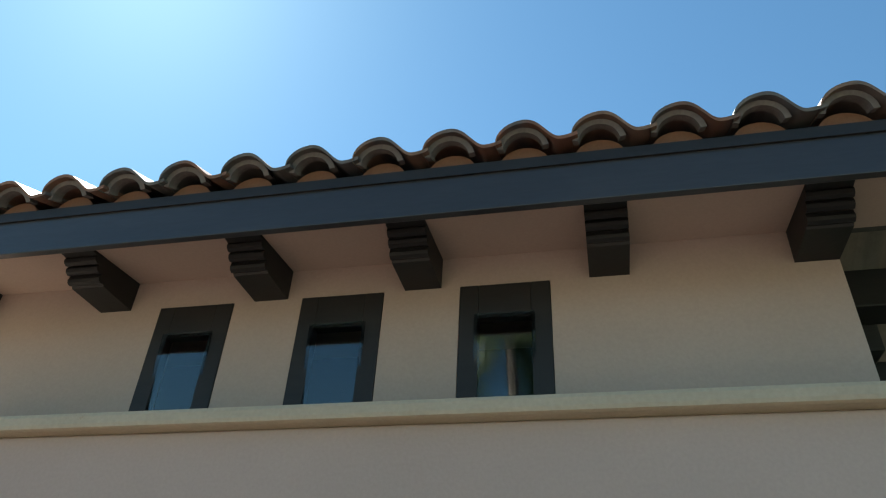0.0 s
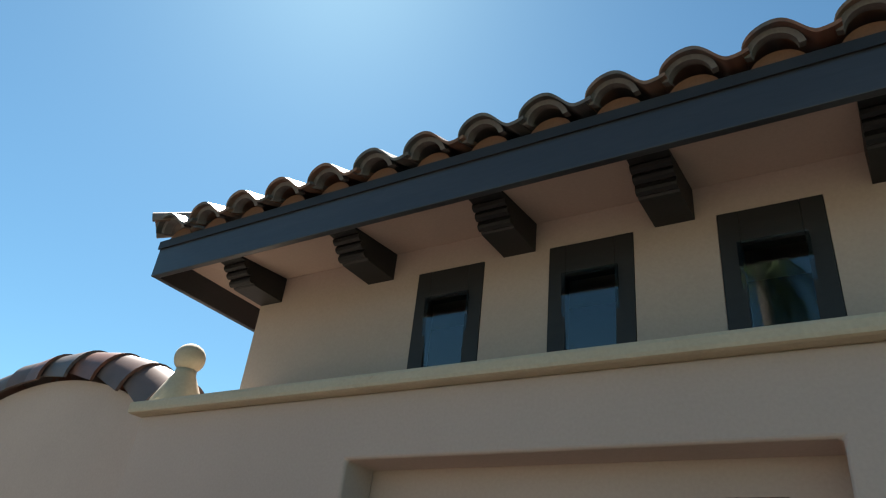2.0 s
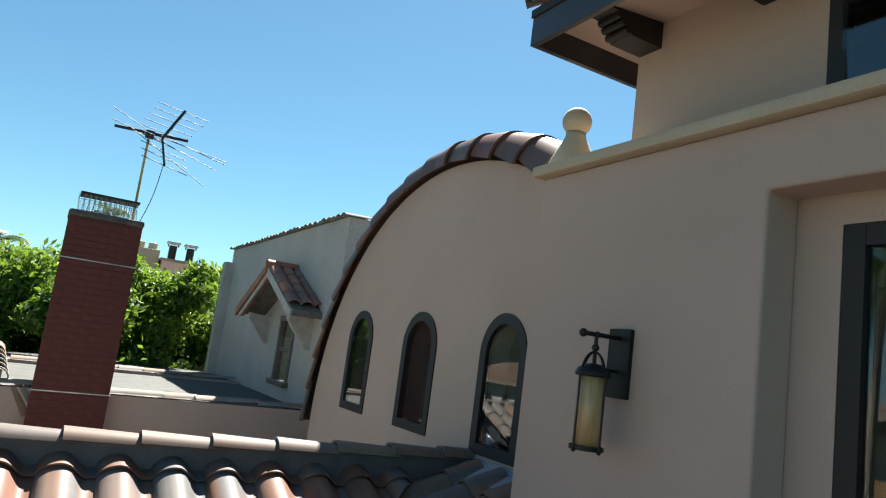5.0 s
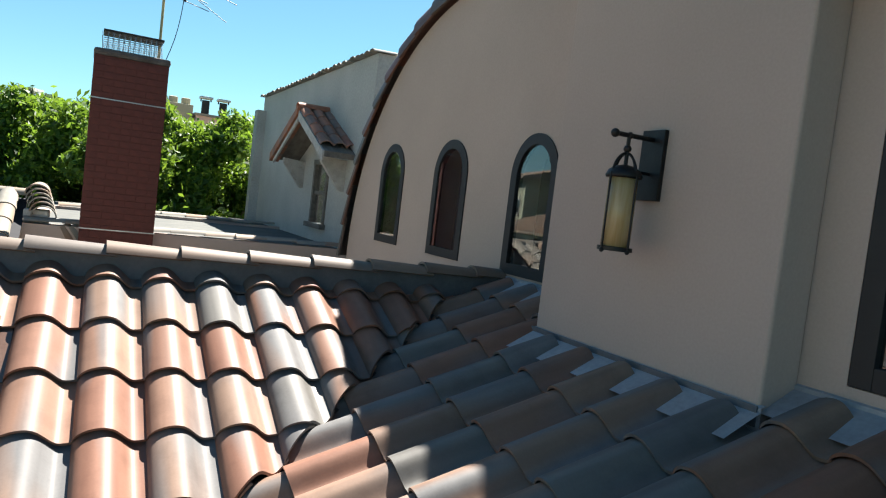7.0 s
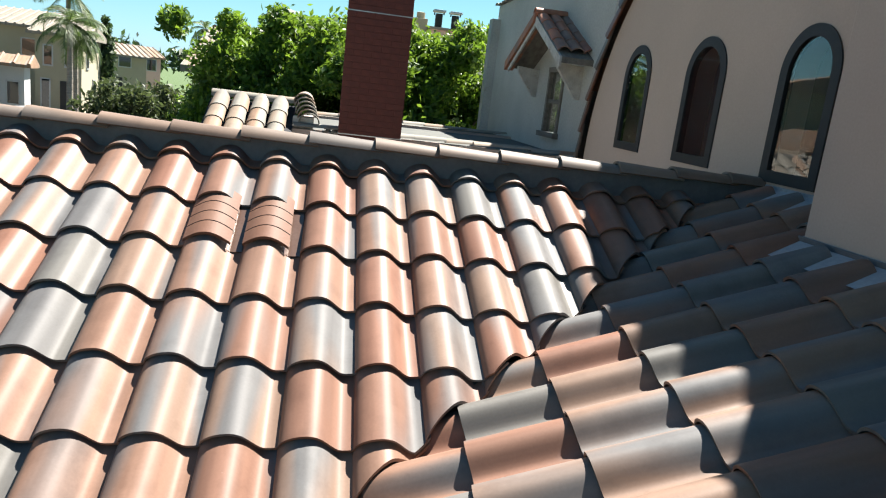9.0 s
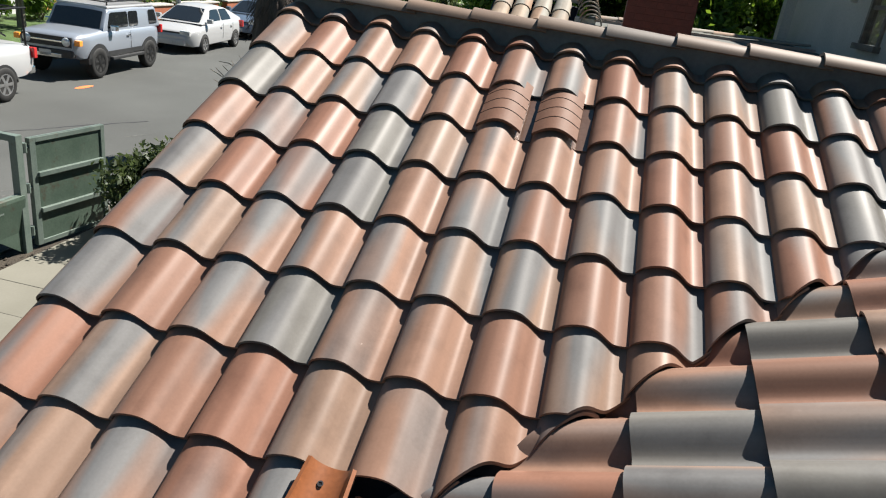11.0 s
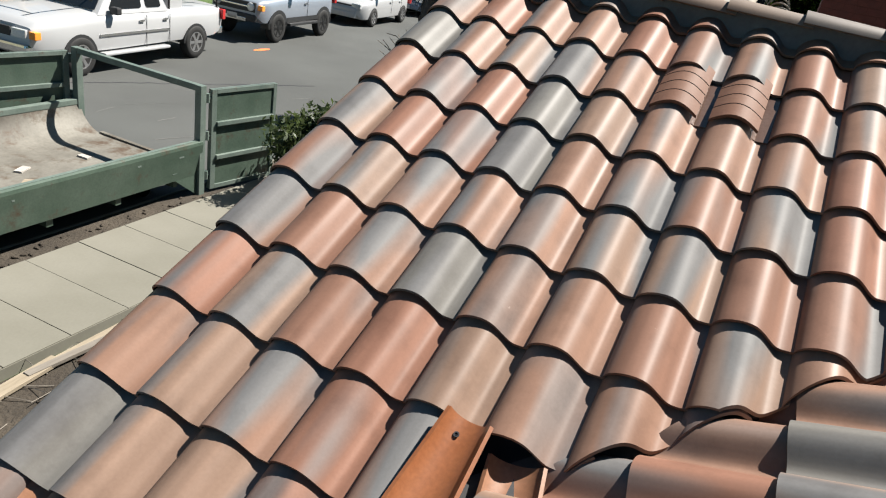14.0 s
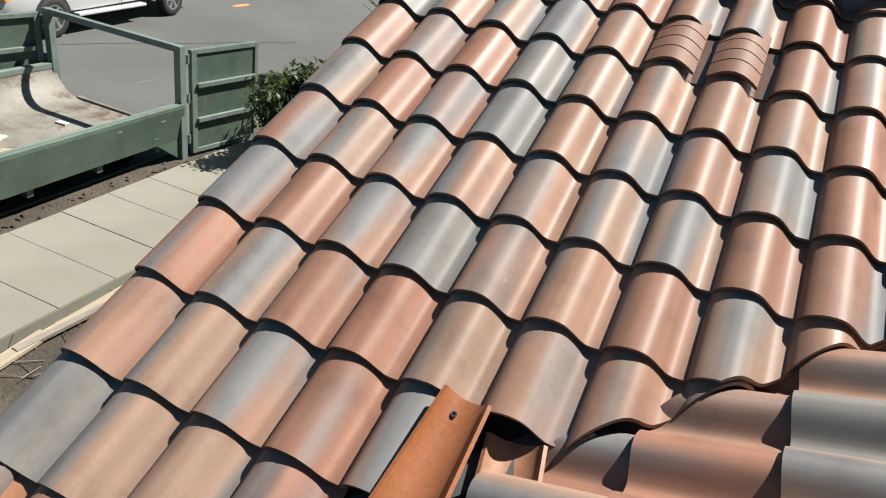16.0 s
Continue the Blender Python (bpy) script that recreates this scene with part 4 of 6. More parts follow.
# chimneys and vents of houses farther off
far = thing("far_chimney", "pale stucco chimney with two round pots, far off", "chimney", (-30, 1.05, 0.75))
part("shaft", boxes((-0.6, 0.6, -0.55, 0.55, -4, 3.2), bevel=0.03), CREAM, far)
for s in (-0.45, 0.45):
    part("pot", lathe([(0.2, 3.2), (0.2, 3.5), (0.14, 3.52)], 14, (0, s * 0.6, 0)), CREAM, far)
for y in (2.3, 3.1):
    v = thing("roof_vent", "black metal roof vent with a flat cap", "vent", (-30.9, y, 3.6), 0, "far roof vents")
    part("pipe", tubes(((0, 0, -0.06), (0, 0, 0.80), 0.18), n=12), IRON, v)
    part("cap", boxes((-0.29, 0.29, -0.29, 0.29, 0.87, 0.97), bevel=0.02), GALV, v)
    part("strut", tubes(((0.2, 0.2, 0.75), (0.2, 0.2, 0.89), 0.03), ((-0.2, -0.2, 0.75), (-0.2, -0.2, 0.89), 0.03)), IRON, v)
fb = thing("far_house", "low pale house behind the trees", "house", (-31, 3.0, -3.4))
part("wall", boxes((-2, 2, -1.3, 2.2, 0, 6.9)), PINK_WALL, fb)
part("roof", boxes((-2.2, 2.2, -1.4, 2.4, 6.9, 7.0)), OLD_TILE, fb)

# ---- planting ----
def leaves(spots, n, size, spread, seed, lift=0.0):
    """A cloud of small bent leaves on and in rounded clumps: spots of (x, y, z, radius)."""
    rng = np.random.default_rng(seed)
    spots = np.array(spots, float)
    pick = rng.choice(len(spots), n, p=spots[:, 3] ** 2 / (spots[:, 3] ** 2).sum())
    d = rng.normal(size=(n, 3))
    d /= np.linalg.norm(d, axis=1)[:, None]
    r = spots[pick, 3:4] * (1 - spread * rng.random((n, 1)) ** 2)
    c = spots[pick, :3] + d * r * (1 + 0.18 * rng.normal(size=(n, 1)))
    a = rng.normal(size=(n, 3)) + d * 0.6
    a /= np.linalg.norm(a, axis=1)[:, None]
    u = np.cross(a, rng.normal(size=(n, 3)))
    u /= np.linalg.norm(u, axis=1)[:, None] + 1e-9
    w = np.cross(a, u)
    s = size * (0.6 + 0.8 * rng.random((n, 1)))
    v = np.stack([c - u * s, c + w * s * 0.42 + a * s * 0.15, c + u * s, c - w * s * 0.42 + a * s * 0.15], 1).reshape(-1, 3)
    f = np.arange(4 * n).reshape(n, 4)
    me = bpy.data.meshes.new("leaves")
    me.vertices.add(4 * n)
    me.vertices.foreach_set("co", v.ravel())
    me.loops.add(4 * n)
    me.loops.foreach_set("vertex_index", f.ravel())
    me.polygons.add(n)
    me.polygons.foreach_set("loop_start", np.arange(0, 4 * n, 4))
    me.polygons.foreach_set("loop_total", np.full(n, 4))
    me.update()
    me.validate()
    return me


def tree(at, height, wide, n, size, seed, leafmat, label, low=0.25, name="tree", group=""):
    rng = random.Random(seed)
    t = thing(name, label, "tree", at, 0, group)
    bm = bmesh.new()
    tube(bm, (0, 0, 0), (0.1, 0.05, height * 0.45), 0.16, 0.10, 8)
    spots = []
    for k in range(11):
        a, hz = rng.uniform(0, 6.28), height * rng.uniform(low, 0.86)
        rr = wide * rng.uniform(0.25, 0.8)
        c = Vector((rr * math.cos(a), rr * math.sin(a), hz))
        tube(bm, (0.05, 0.03, height * 0.3), c, 0.05, 0.02, 6)
        spots.append((*c, wide * rng.uniform(0.28, 0.5)))
    for k in range(26):
        a, hz = rng.uniform(0, 6.28), height * rng.uniform(low, 0.98)
        rr = wide * rng.uniform(0.5, 1.08) * (1.0 - 0.25 * (hz / height) ** 3)
        spots.append((rr * math.cos(a), rr * math.sin(a), hz, wide * rng.uniform(0.12, 0.26)))
    part("trunk", bm, BARK, t)
    me = leaves(spots, n, size, 0.75, seed)
    me.materials.append(leafmat)
    crown = new("crown", me)
    crown.parent = t
    return t


row = ((-13.4, -4.9, 5.3, 1.8), (-14.6, -4.1, 5.2, 1.9), (-13.8, -3.2, 5.6, 1.9), (-14.8, -1.0, 5.4, 1.9), (-13.0, -1.8, 5.8, 2.0), (-13.8, 0.4, 5.8, 1.9), (-13.6, 2.6, 5.9, 1.9), (-14.5, 4.9, 6.1, 2.0))
for k, (x, y, h, w) in enumerate(row):
    tree((x, y, YARD), h, w, 42000, 0.080, 40 + k, LEAF, "dense bright green ficus tree in a hedge-like row", 0.12, "tree", "ficus trees in a row")


def palm(at, height, crown, fronds, seed, label, lean=(0.0, 0.0), trunk_r=0.16, droop=1.0):
    rng = random.Random(seed)
    p = thing("palm_tree", label, "palm tree", at)
    bm = bmesh.new()
    prev, pr = Vector((0, 0, 0)), trunk_r * 1.4
    for k in range(1, 9):
        t = k / 8
        c = Vector((lean[0] * t * t, lean[1] * t * t, height * t))
        r = trunk_r * (1.15 - 0.3 * t)
        tube(bm, prev, c, pr, r, 10)
        prev, pr = c, r
    part("trunk", bm, PALM_BARK, p)
    top = prev
    for f in range(fronds):
        az, el = rng.uniform(0, 6.28), radians(rng.uniform(-30, 75))
        bm = bmesh.new()
        flat = Vector((math.cos(az), math.sin(az), 0))
        side = Vector((-math.sin(az), math.cos(az), 0))
        pts = []
        for k in range(13):
            t = k / 12
            ang = el - droop * 1.5 * t * t
            pts.append(top + flat * crown * (t * math.cos(el) * 0.75 + 0.25 * t * math.cos(ang)) + Vector((0, 0, crown * (t * math.sin(el) - droop * 0.62 * t * t))))
        for a, c in zip(pts, pts[1:]):
            tube(bm, a, c, 0.018, None, 4)
        for k in range(1, 12):
            for sub in range(4):
                o = pts[k].lerp(pts[k + 1] if k < 12 else pts[k], sub / 4)
                along = (pts[min(k + 1, 12)] - pts[k - 1]).normalized()
                ln = crown * 0.30 * math.sin(math.pi * min(1, (k + sub / 4 + 1) / 13.5)) + 0.08
                for s in (-1, 1):
                    tip = o + side * s * ln * 0.75 + along * ln * 0.55 - Vector((0, 0, ln * rng.uniform(0.25, 0.6)))
                    bm.faces.new([bm.verts.new(v) for v in (o - along * 0.02, tip, o + along * 0.025)])
        part("frond", bm, PALM_LEAF, p)
    return p


palm((-10.6, -23.6, WALK), 9.6, 2.8, 24, 5, "tall palm tree with drooping feathery fronds across the street", (0.2, -0.3))
palm((2.9, -12.0, ROAD), 10.9, 2.3, 26, 6, "very tall slender palm tree by the street", (-0.3, 0.3), 0.13)
palm((-36, -16.0, YARD), 5.5, 2.2, 18, 7, "feathery palm tree beyond the street bend")
palm((-46, -19.5, YARD), 7.6, 2.6, 18, 8, "tall slim palm tree by the cream house", (0.5, 0.2))
palm((-38, -16.4, YARD), 5.0, 1.8, 16, 9, "low bright green palm tree")
palm((-70, -12, YARD), 8.4, 2.4, 16, 10, "distant palm tree above the roofs")
palm((-75, -16, YARD), 8.0, 2.2, 16, 11, "distant palm tree above the roofs")
palm((-42, -0.2, YARD), 9.8, 2.4, 20, 12, "fine-leaved palm rising behind the hedge")
palm((-44, -5.6, YARD), 7.6, 2.4, 20, 13, "fine-leaved palm rising behind the hedge")


def cypress(at, h, r, seed):
    t = thing("cypress", "dark slender cypress tree by the far houses", "tree", at, 0, "cypresses")
    part("trunk", tubes(((0, 0, 0), (0, 0, h * 0.5), 0.1)), BARK, t)
    me = leaves([(0, 0, h * k / 12, r * math.sin(math.pi * (k + 1.5) / 14.5)) for k in range(1, 12)], 2200, 0.2, 0.6, seed)
    me.materials.append(DARK_LEAF)
    ob = new("crown", me)
    ob.parent = t


cypress((-52, -20.3, YARD), 7.4, 0.7, 21)
cypress((-52, -19.0, YARD), 7.2, 0.65, 22)
tree((-26.5, -11.0, YARD), 3.1, 1.7, 5000, 0.13, 60, SHRUB_LEAF, "grey-green street tree beside the parked cars", 0.3)
tree((-30.5, -9.0, YARD), 3.0, 2.0, 5000, 0.13, 61, SHRUB_LEAF, "grey-green street tree beside the parked cars", 0.3)


def shrub(at, h, w, n, seed, label, mat=None, size=0.05):
    t = thing("shrub", label, "shrub", at)
    rng = random.Random(seed)
    bm = bmesh.new()
    spots = []
    for k in range(12):
        a = rng.uniform(0, 6.28)
        c = (w * rng.uniform(0.1, 0.75) * math.cos(a), w * rng.uniform(0.1, 0.75) * math.sin(a), h * rng.uniform(0.25, 0.8))
        tube(bm, (0, 0, 0), c, 0.014, 0.006, 5)
        spots.append((*c, w * rng.uniform(0.3, 0.48)))
    part("stems", bm, BARK, t)
    me = leaves(spots, n, size, 0.8, seed)
    me.materials.append(mat or SHRUB_LEAF)
    ob = new("foliage", me)
    ob.parent = t


shrub((-3.8, -7.88, WALK), 1.32, 0.74, 7500, 31, "dense small-leaved dark green shrub by the pavement", None, 0.045)
shrub((-2.9, -7.0, YARD), 0.9, 0.55, 3500, 32, "dense small-leaved dark green shrub by the pavement", None, 0.045)

# distant woods beyond the houses
rng = random.Random(77)
spots = [(-118 + rng.uniform(-8, 8), -75 + 2.2 * k + rng.uniform(-1, 1), YARD + rng.uniform(1.0, 5.2), rng.uniform(1.6, 3.0)) for k in range(52)]
me = leaves(spots, 9000, 0.7, 0.7, 78)
me.materials.append(DARK_LEAF)
tagged(new("far_woods", me), "dark green band of distant trees beyond the houses", "trees", "", "stuff")

# ---- roll-off skip in the street ----
def skip():
    d = thing("roll_off_skip", "open green steel roll-off skip, scratched and rusty, gate swung open", "skip", (-2.68, -8.90, ROAD))
    L, W = 5.6, 2.25
    zf, zt = 0.40, 0.80
    part("side_wall", prism([(-0.075, zf - 0.06), (-0.02, zf - 0.06), (0.035, zt - 0.04), (0.03, zt), (0.0, zt + 0.012), (-0.045, zt + 0.008), (-0.06, zt - 0.03)], "x", 0.0, L), GREEN_STEEL, d, "dented green side plate with rust runs")
    part("side_rail", boxes((0, L, -0.05, -0.005, zt + 0.010, zt + 0.018), bevel=0.003), PALE_STEEL, d, "rubbed bare top edge")
    for k in range(14):
        x = random.uniform(0.3, L - 0.4)
        w, z = random.uniform(0.03, 0.16), random.uniform(zf + 0.04, zt - 0.1)
        y = -0.02 + 0.055 * (z - zf + 0.06) / (zt - 0.04 - zf + 0.06)
        part("scrape", boxes((x, x + w, y - 0.004, y + 0.003, z, z + random.uniform(0.008, 0.03))), random.choice((PALE_STEEL, PALE_STEEL, RUST_FLOOR)), d, "bare scrape in the paint")
    part("floor_plate", boxes((0.0, L, -W + 0.5, -0.05, zf - 0.02, zf)), RUST_FLOOR, d, "rusty scraped steel floor")
    pts = [(-W + 0.5 - 0.45 * math.sin(a), zf + 0.45 * (1 - math.cos(a)) * 0.86) for a in [math.pi / 2 * k / 10 for k in range(11)]]
    bm = bmesh.new()
    prev = None
    for y, z in pts:
        cur = (bm.verts.new((0, y, z)), bm.verts.new((L, y, z)))
        if prev:
            bm.faces.new((prev[0], cur[0], cur[1], prev[1]))
        prev = cur
    part("curved_wall", bm, RUST_FLOOR, d, "rusty curved inner wall", True)
    part("far_rail", boxes((0, L, -W - 0.03, -W + 0.06, zt - 0.06, zt + 0.02), bevel=0.01), PALE_STEEL, d)
    part("far_wall", boxes((0, L, -W - 0.02, -W + 0.0, zf - 0.1, zt - 0.05)), GREEN_STEEL, d)
    for y in (-0.03, -W + 0.02):
        part("end_post", boxes((-0.05, 0.05, y - 0.05, y + 0.05, 0.0 if y > -1 else 0.1, 1.53), bevel=0.006), PALE_STEEL, d)
    part("head_bar", boxes((-0.04, 0.04, -W + 0.07, -0.08, 1.45, 1.53), bevel=0.006), PALE_STEEL, d)
    part("sill_lip", prism([(-W + 0.4, zf - 0.02), (-0.05, zf - 0.02), (-0.05, zf + 0.02), (-W + 0.4, zf + 0.03)], "x", -0.06, 0.0), RUST_FLOOR, d)
    for k in range(6):
        x = 0.35 + 0.9 * k
        part("cross_member", boxes((x, x + 0.08, -W + 0.1, -0.06, zf - 0.16, zf - 0.02)), GREEN_STEEL, d)
    for y in (-0.6, -1.6):
        part("runner", boxes((0.1, L, y - 0.08, y + 0.08, 0.12, 0.26)), IRON, d)
        for x in (0.5, L - 0.4):
            part("roller", tubes(((x, y - 0.12, 0.12), (x, y + 0.12, 0.12), 0.12), n=14), IRON, d)
    for x in (3.25,):
        part("leg", prism([(x - 0.05, 0.0), (x + 0.14, 0.0), (x + 0.06, zf - 0.04), (x - 0.06, zf - 0.04)], "y", 0.0, 0.10), GREEN_STEEL, d)
    part("shore_plate", prism([(0.04, 0.05), (0.45, zf - 0.05), (0.04, zf - 0.05)], "y", -0.06, -0.02), GREEN_STEEL, d)

    def leaf(turn, at):
        g = new("gate")
        g.parent = d
        g.matrix_basis = pose(*at, 0, 0, turn)
        w, z0, z1 = 1.16, 0.10, 1.47
        part("panel", boxes((0.10, w, -0.012, 0.0, z0, z1)), GREEN_STEEL, g)
        part("frame", boxes((0.05, 0.13, -0.03, 0.04, z0, z1), (w - 0.05, w + 0.01, -0.03, 0.04, z0, z1), (0.13, w - 0.05, -0.03, 0.04, z1 - 0.06, z1), (0.13, w - 0.05, -0.03, 0.04, z0, z0 + 0.06), bevel=0.005), PALE_STEEL, g)
        for z in (0.52, 0.98):
            part("rib", boxes((0.13, w - 0.05, -0.06, -0.012, z, z + 0.06) if turn > 90 else (0.13, w - 0.05, 0.0, 0.05, z, z + 0.06), bevel=0.006), PALE_STEEL, g)
        part("latch", tubes(((0.35, 0.06, 0.36), (0.8, 0.06, 0.39), 0.016), ((0.42, 0.05, 0.34), (0.42, 0.05, 0.44), 0.02)), GALV, g)
        for z in (0.25, 0.8, 1.3):
            part("hinge", tubes(((0.0, 0, z), (0.0, 0, z + 0.12), 0.03), ((0, 0, z + 0.06), (0.1, 0, z + 0.06), 0.018)), PALE_STEEL, g)

    leaf(171.0, (-0.09, -0.0, 0))
    leaf(-7.0, (0.02, -W - 0.08, 0))
    for k in range(9):
        x, y = random.uniform(0.6, 3.4), random.uniform(-1.5, -0.3)
        s = random.uniform(0.05, 0.16)
        tagged(new("debris", finish(box(bmesh.new(), -s, s, -s * 0.5, s * 0.5, 0, 0.02), "debris", random.choice((PALE_WOOD, WHITE_PAINT, MORTAR)))), "small scrap of building waste lying in the skip", "scrap").matrix_world = pose(-2.68 + x, -8.9 + y, ROAD + zf + 0.003, 0, 0, random.uniform(0, 180))


skip()

# boards and rubbish on the yard edge
for k, (x, y, ln, wd, turn, z, mat) in enumerate(((0.6, -7.12, 3.6, 0.09, 2.0, 0.0, PALE_WOOD), (-0.1, -7.0, 2.6, 0.07, -3.5, 0.03, OLD_WOOD), (1.7, -7.02, 1.6, 0.12, 6, 0.02, PALE_WOOD), (2.4, -6.2, 2.2, 0.14, -38, 0.0, OLD_WOOD), (1.5, -6.4, 1.4, 0.06, 20, 0.0, PALE_WOOD), (3.2, -6.7, 1.8, 0.10, -30, 0.02, OLD_WOOD))):
    ob = tagged(new("plank", finish(box(bmesh.new(), -ln / 2, ln / 2, -wd / 2, wd / 2, 0, 0.035, 0.004), "plank", mat)), "loose weathered timber plank lying on the dirt", "plank", "planks on the dirt")
    ob.matrix_world = pose(x, y, YARD + z, 0, 0, turn)
rng = np.random.default_rng(3)
bm = bmesh.new()
for k in range(420):
    x, y = rng.uniform(-4, 6), (rng.uniform(-7.3, -5.2) if k % 3 else rng.uniform(-8.98, -8.7))
    s = rng.uniform(0.008, 0.03)
    bmesh.ops.create_icosphere(bm, subdivisions=1, radius=s, matrix=Matrix.Translation((x, y, YARD + s * 0.2)) @ Matrix.Rotation(rng.uniform(0, 6), 4, "Z") @ Matrix.Diagonal((1.5, 0.8, 0.6, 1)))
tagged(new("clods", finish(bm, "clods", SHADED_DIRT)), "scattered clods and small stones on the dirt", "stones", "", "stuff")
bm = bmesh.new()
for k in range(220):
    x, y = rng.uniform(-2, 5), rng.uniform(-7.25, -5.6)
    a, ln = rng.uniform(0, 6.28), rng.uniform(0.05, 0.3)
    tube(bm, (x, y, YARD + 0.01), (x + ln * math.cos(a), y + ln * math.sin(a), YARD + rng.uniform(0.01, 0.08)), 0.004, None, 4)
tagged(new("twigs", finish(bm, "twigs", OLD_WOOD)), "dry twigs and roots scattered on the dirt", "twigs", "", "stuff")

# ---- parked vehicles ----
def wheel(parent, x, y, r, width, rim, side):
    w = new("wheel")
    w.parent = parent
    w.matrix_basis = pose(x, y, r, 0, 0, 0)
    turn = Matrix.Rotation(radians(-90 * side), 3, "X")
    h = width / 2
    bm = lathe([(r * 0.60, -h), (r * 0.90, -h), (r * 0.97, -h * 0.8), (r, -h * 0.5), (r, h * 0.5), (r * 0.97, h * 0.8), (r * 0.90, h), (r * 0.66, h * 1.02), (r * 0.60, h * 0.92)], 28)
    bmesh.ops.rotate(bm, verts=bm.verts, matrix=turn)
    part("tyre", crease(bm, 50), RUBBER, w, "", True)
    bm = lathe([(r * 0.62, h * 0.90), (r * 0.62, h * 0.98), (r * 0.56, h * 0.98), (r * 0.53, h * 0.55), (r * 0.2, h * 0.55), (r * 0.19, h * 0.95), (r * 0.12, h * 1.02), (0.008, h * 1.02)], 24)
    for k in range(6):
        a = 2 * math.pi * k / 6
        d = Vector((math.cos(a), math.sin(a), 0))
        e = Vector((-math.sin(a), math.cos(a), 0))
        q = [d * r * 0.17 - e * r * 0.075, d * r * 0.57 - e * r * 0.10, d * r * 0.57 + e * r * 0.10, d * r * 0.17 + e * r * 0.075]
        lo = [bm.verts.new(c + Vector((0, 0, h * 0.6))) for c in q]
        hi = [bm.verts.new(c + Vector((0, 0, h * 0.95))) for c in q]
        bm.faces.new(hi)
        for n in range(4):
            bm.faces.new((lo[n], lo[(n + 1) % 4], hi[(n + 1) % 4], hi[n]))
    bmesh.ops.rotate(bm, verts=bm.verts, matrix=turn)
    part("rim", crease(bm, 30), rim, w, "", True)


def along_line(points, x):
    points = sorted(points)
    if x <= points[0][0]:
        return points[0][1]
    for (x0, z0), (x1, z1) in zip(points, points[1:]):
        if x <= x1:
            t = (x - x0) / (x1 - x0)
            return z0 + (z1 - z0) * t
    return points[-1][1]


def car_body(top, low, half, round_end=0.13):
    """Shell over stations along the car: top and low lines, rounded sides, ends drawn in."""
    x0, x1 = min(p[0] for p in top), max(p[0] for p in top)
    n = 44
    bm = bmesh.new()
    rings = []
    for k in range(n + 1):
        x = x0 + (x1 - x0) * (0.5 - 0.5 * math.cos(math.pi * k / n))
        t, b_ = along_line(top, x), along_line(low, x)
        end = max(0.0, (abs(x - (x0 + x1) / 2) / ((x1 - x0) / 2) - 0.72) / 0.28)
        w = half * (1 - round_end * end ** 2.2)
        d = t - b_
        sec = [(0.88, 0.0), (0.965, 0.05), (0.985, 0.2), (1.0, 0.5), (0.99, 0.74), (0.965, 0.88), (0.915, 0.965), (0.84, 1.0), (0.45, 1.025)]
        ring = [(u * w, b_ + d * v) for u, v in sec] + [(0, b_ + d * 1.03)] + [(-u * w, b_ + d * v) for u, v in sec[::-1]]
        rings.append([bm.verts.new((x, y, z)) for y, z in ring])
    m = len(rings[0])
    for a, c in zip(rings, rings[1:]):
        for k in range(m):
            bm.faces.new((a[k], a[(k + 1) % m], c[(k + 1) % m], c[k]))
    bm.faces.new(rings[0])
    bm.faces.new(rings[-1][::-1])
    bmesh.ops.recalc_face_normals(bm, faces=bm.faces)
    return crease(bm, 35)


def cabin(line, half_low, half_top, z_low, z_top):
    """Glasshouse lofted along a roof line of (x, z) from the windscreen's foot to the rear foot."""
    bm = bmesh.new()
    rings = []
    xs = [line[0][0] + (line[-1][0] - line[0][0]) * k / 40 for k in range(41)] + [q[0] for q in line]
    for x in sorted(set(xs), reverse=True):
        z = max(along_line(line, x), z_low + 0.004)
        t = (z - z_low) / (z_top - z_low)
        w = half_low + (half_top - half_low) * min(t, 1.0)
        r = 0.07 * min(1.0, t * 2)
        half = [(half_low, z_low), (w + (half_low - half_top) * r / (z_top - z_low), z - r), (w - 0.25 * r, z - 0.35 * r), (w - r, z - 0.05 * r), (w * 0.5, z + 0.022 * t)]
        ring = half + [(0, z + 0.03 * t)] + [(-y, q) for y, q in half[::-1]]
        rings.append([bm.verts.new((x, y, q)) for y, q in ring])
    m = len(rings[0])
    for a, c in zip(rings, rings[1:]):
        for k in range(m):
            bm.faces.new((a[k], a[(k + 1) % m], c[(k + 1) % m], c[k]))
    bm.faces.new(rings[0])
    bm.faces.new(rings[-1][::-1])
    bmesh.ops.recalc_face_normals(bm, faces=bm.faces)
    return crease(bm, 40)


def rounded(points, r, n=4):
    """A closed outline of 3D points with its corners rounded off."""
    out = []
    for k, c in enumerate(points):
        c, a, b_ = Vector(c), Vector(points[k - 1]), Vector(points[(k + 1) % len(points)])
        p, q = c + (a - c).normalized() * min(r, (a - c).length * 0.45), c + (b_ - c).normalized() * min(r, (b_ - c).length * 0.45)
        for i in range(n + 1):
            t = i / n
            out.append(p * (1 - t) ** 2 + c * 2 * t * (1 - t) + q * t * t)
    return out


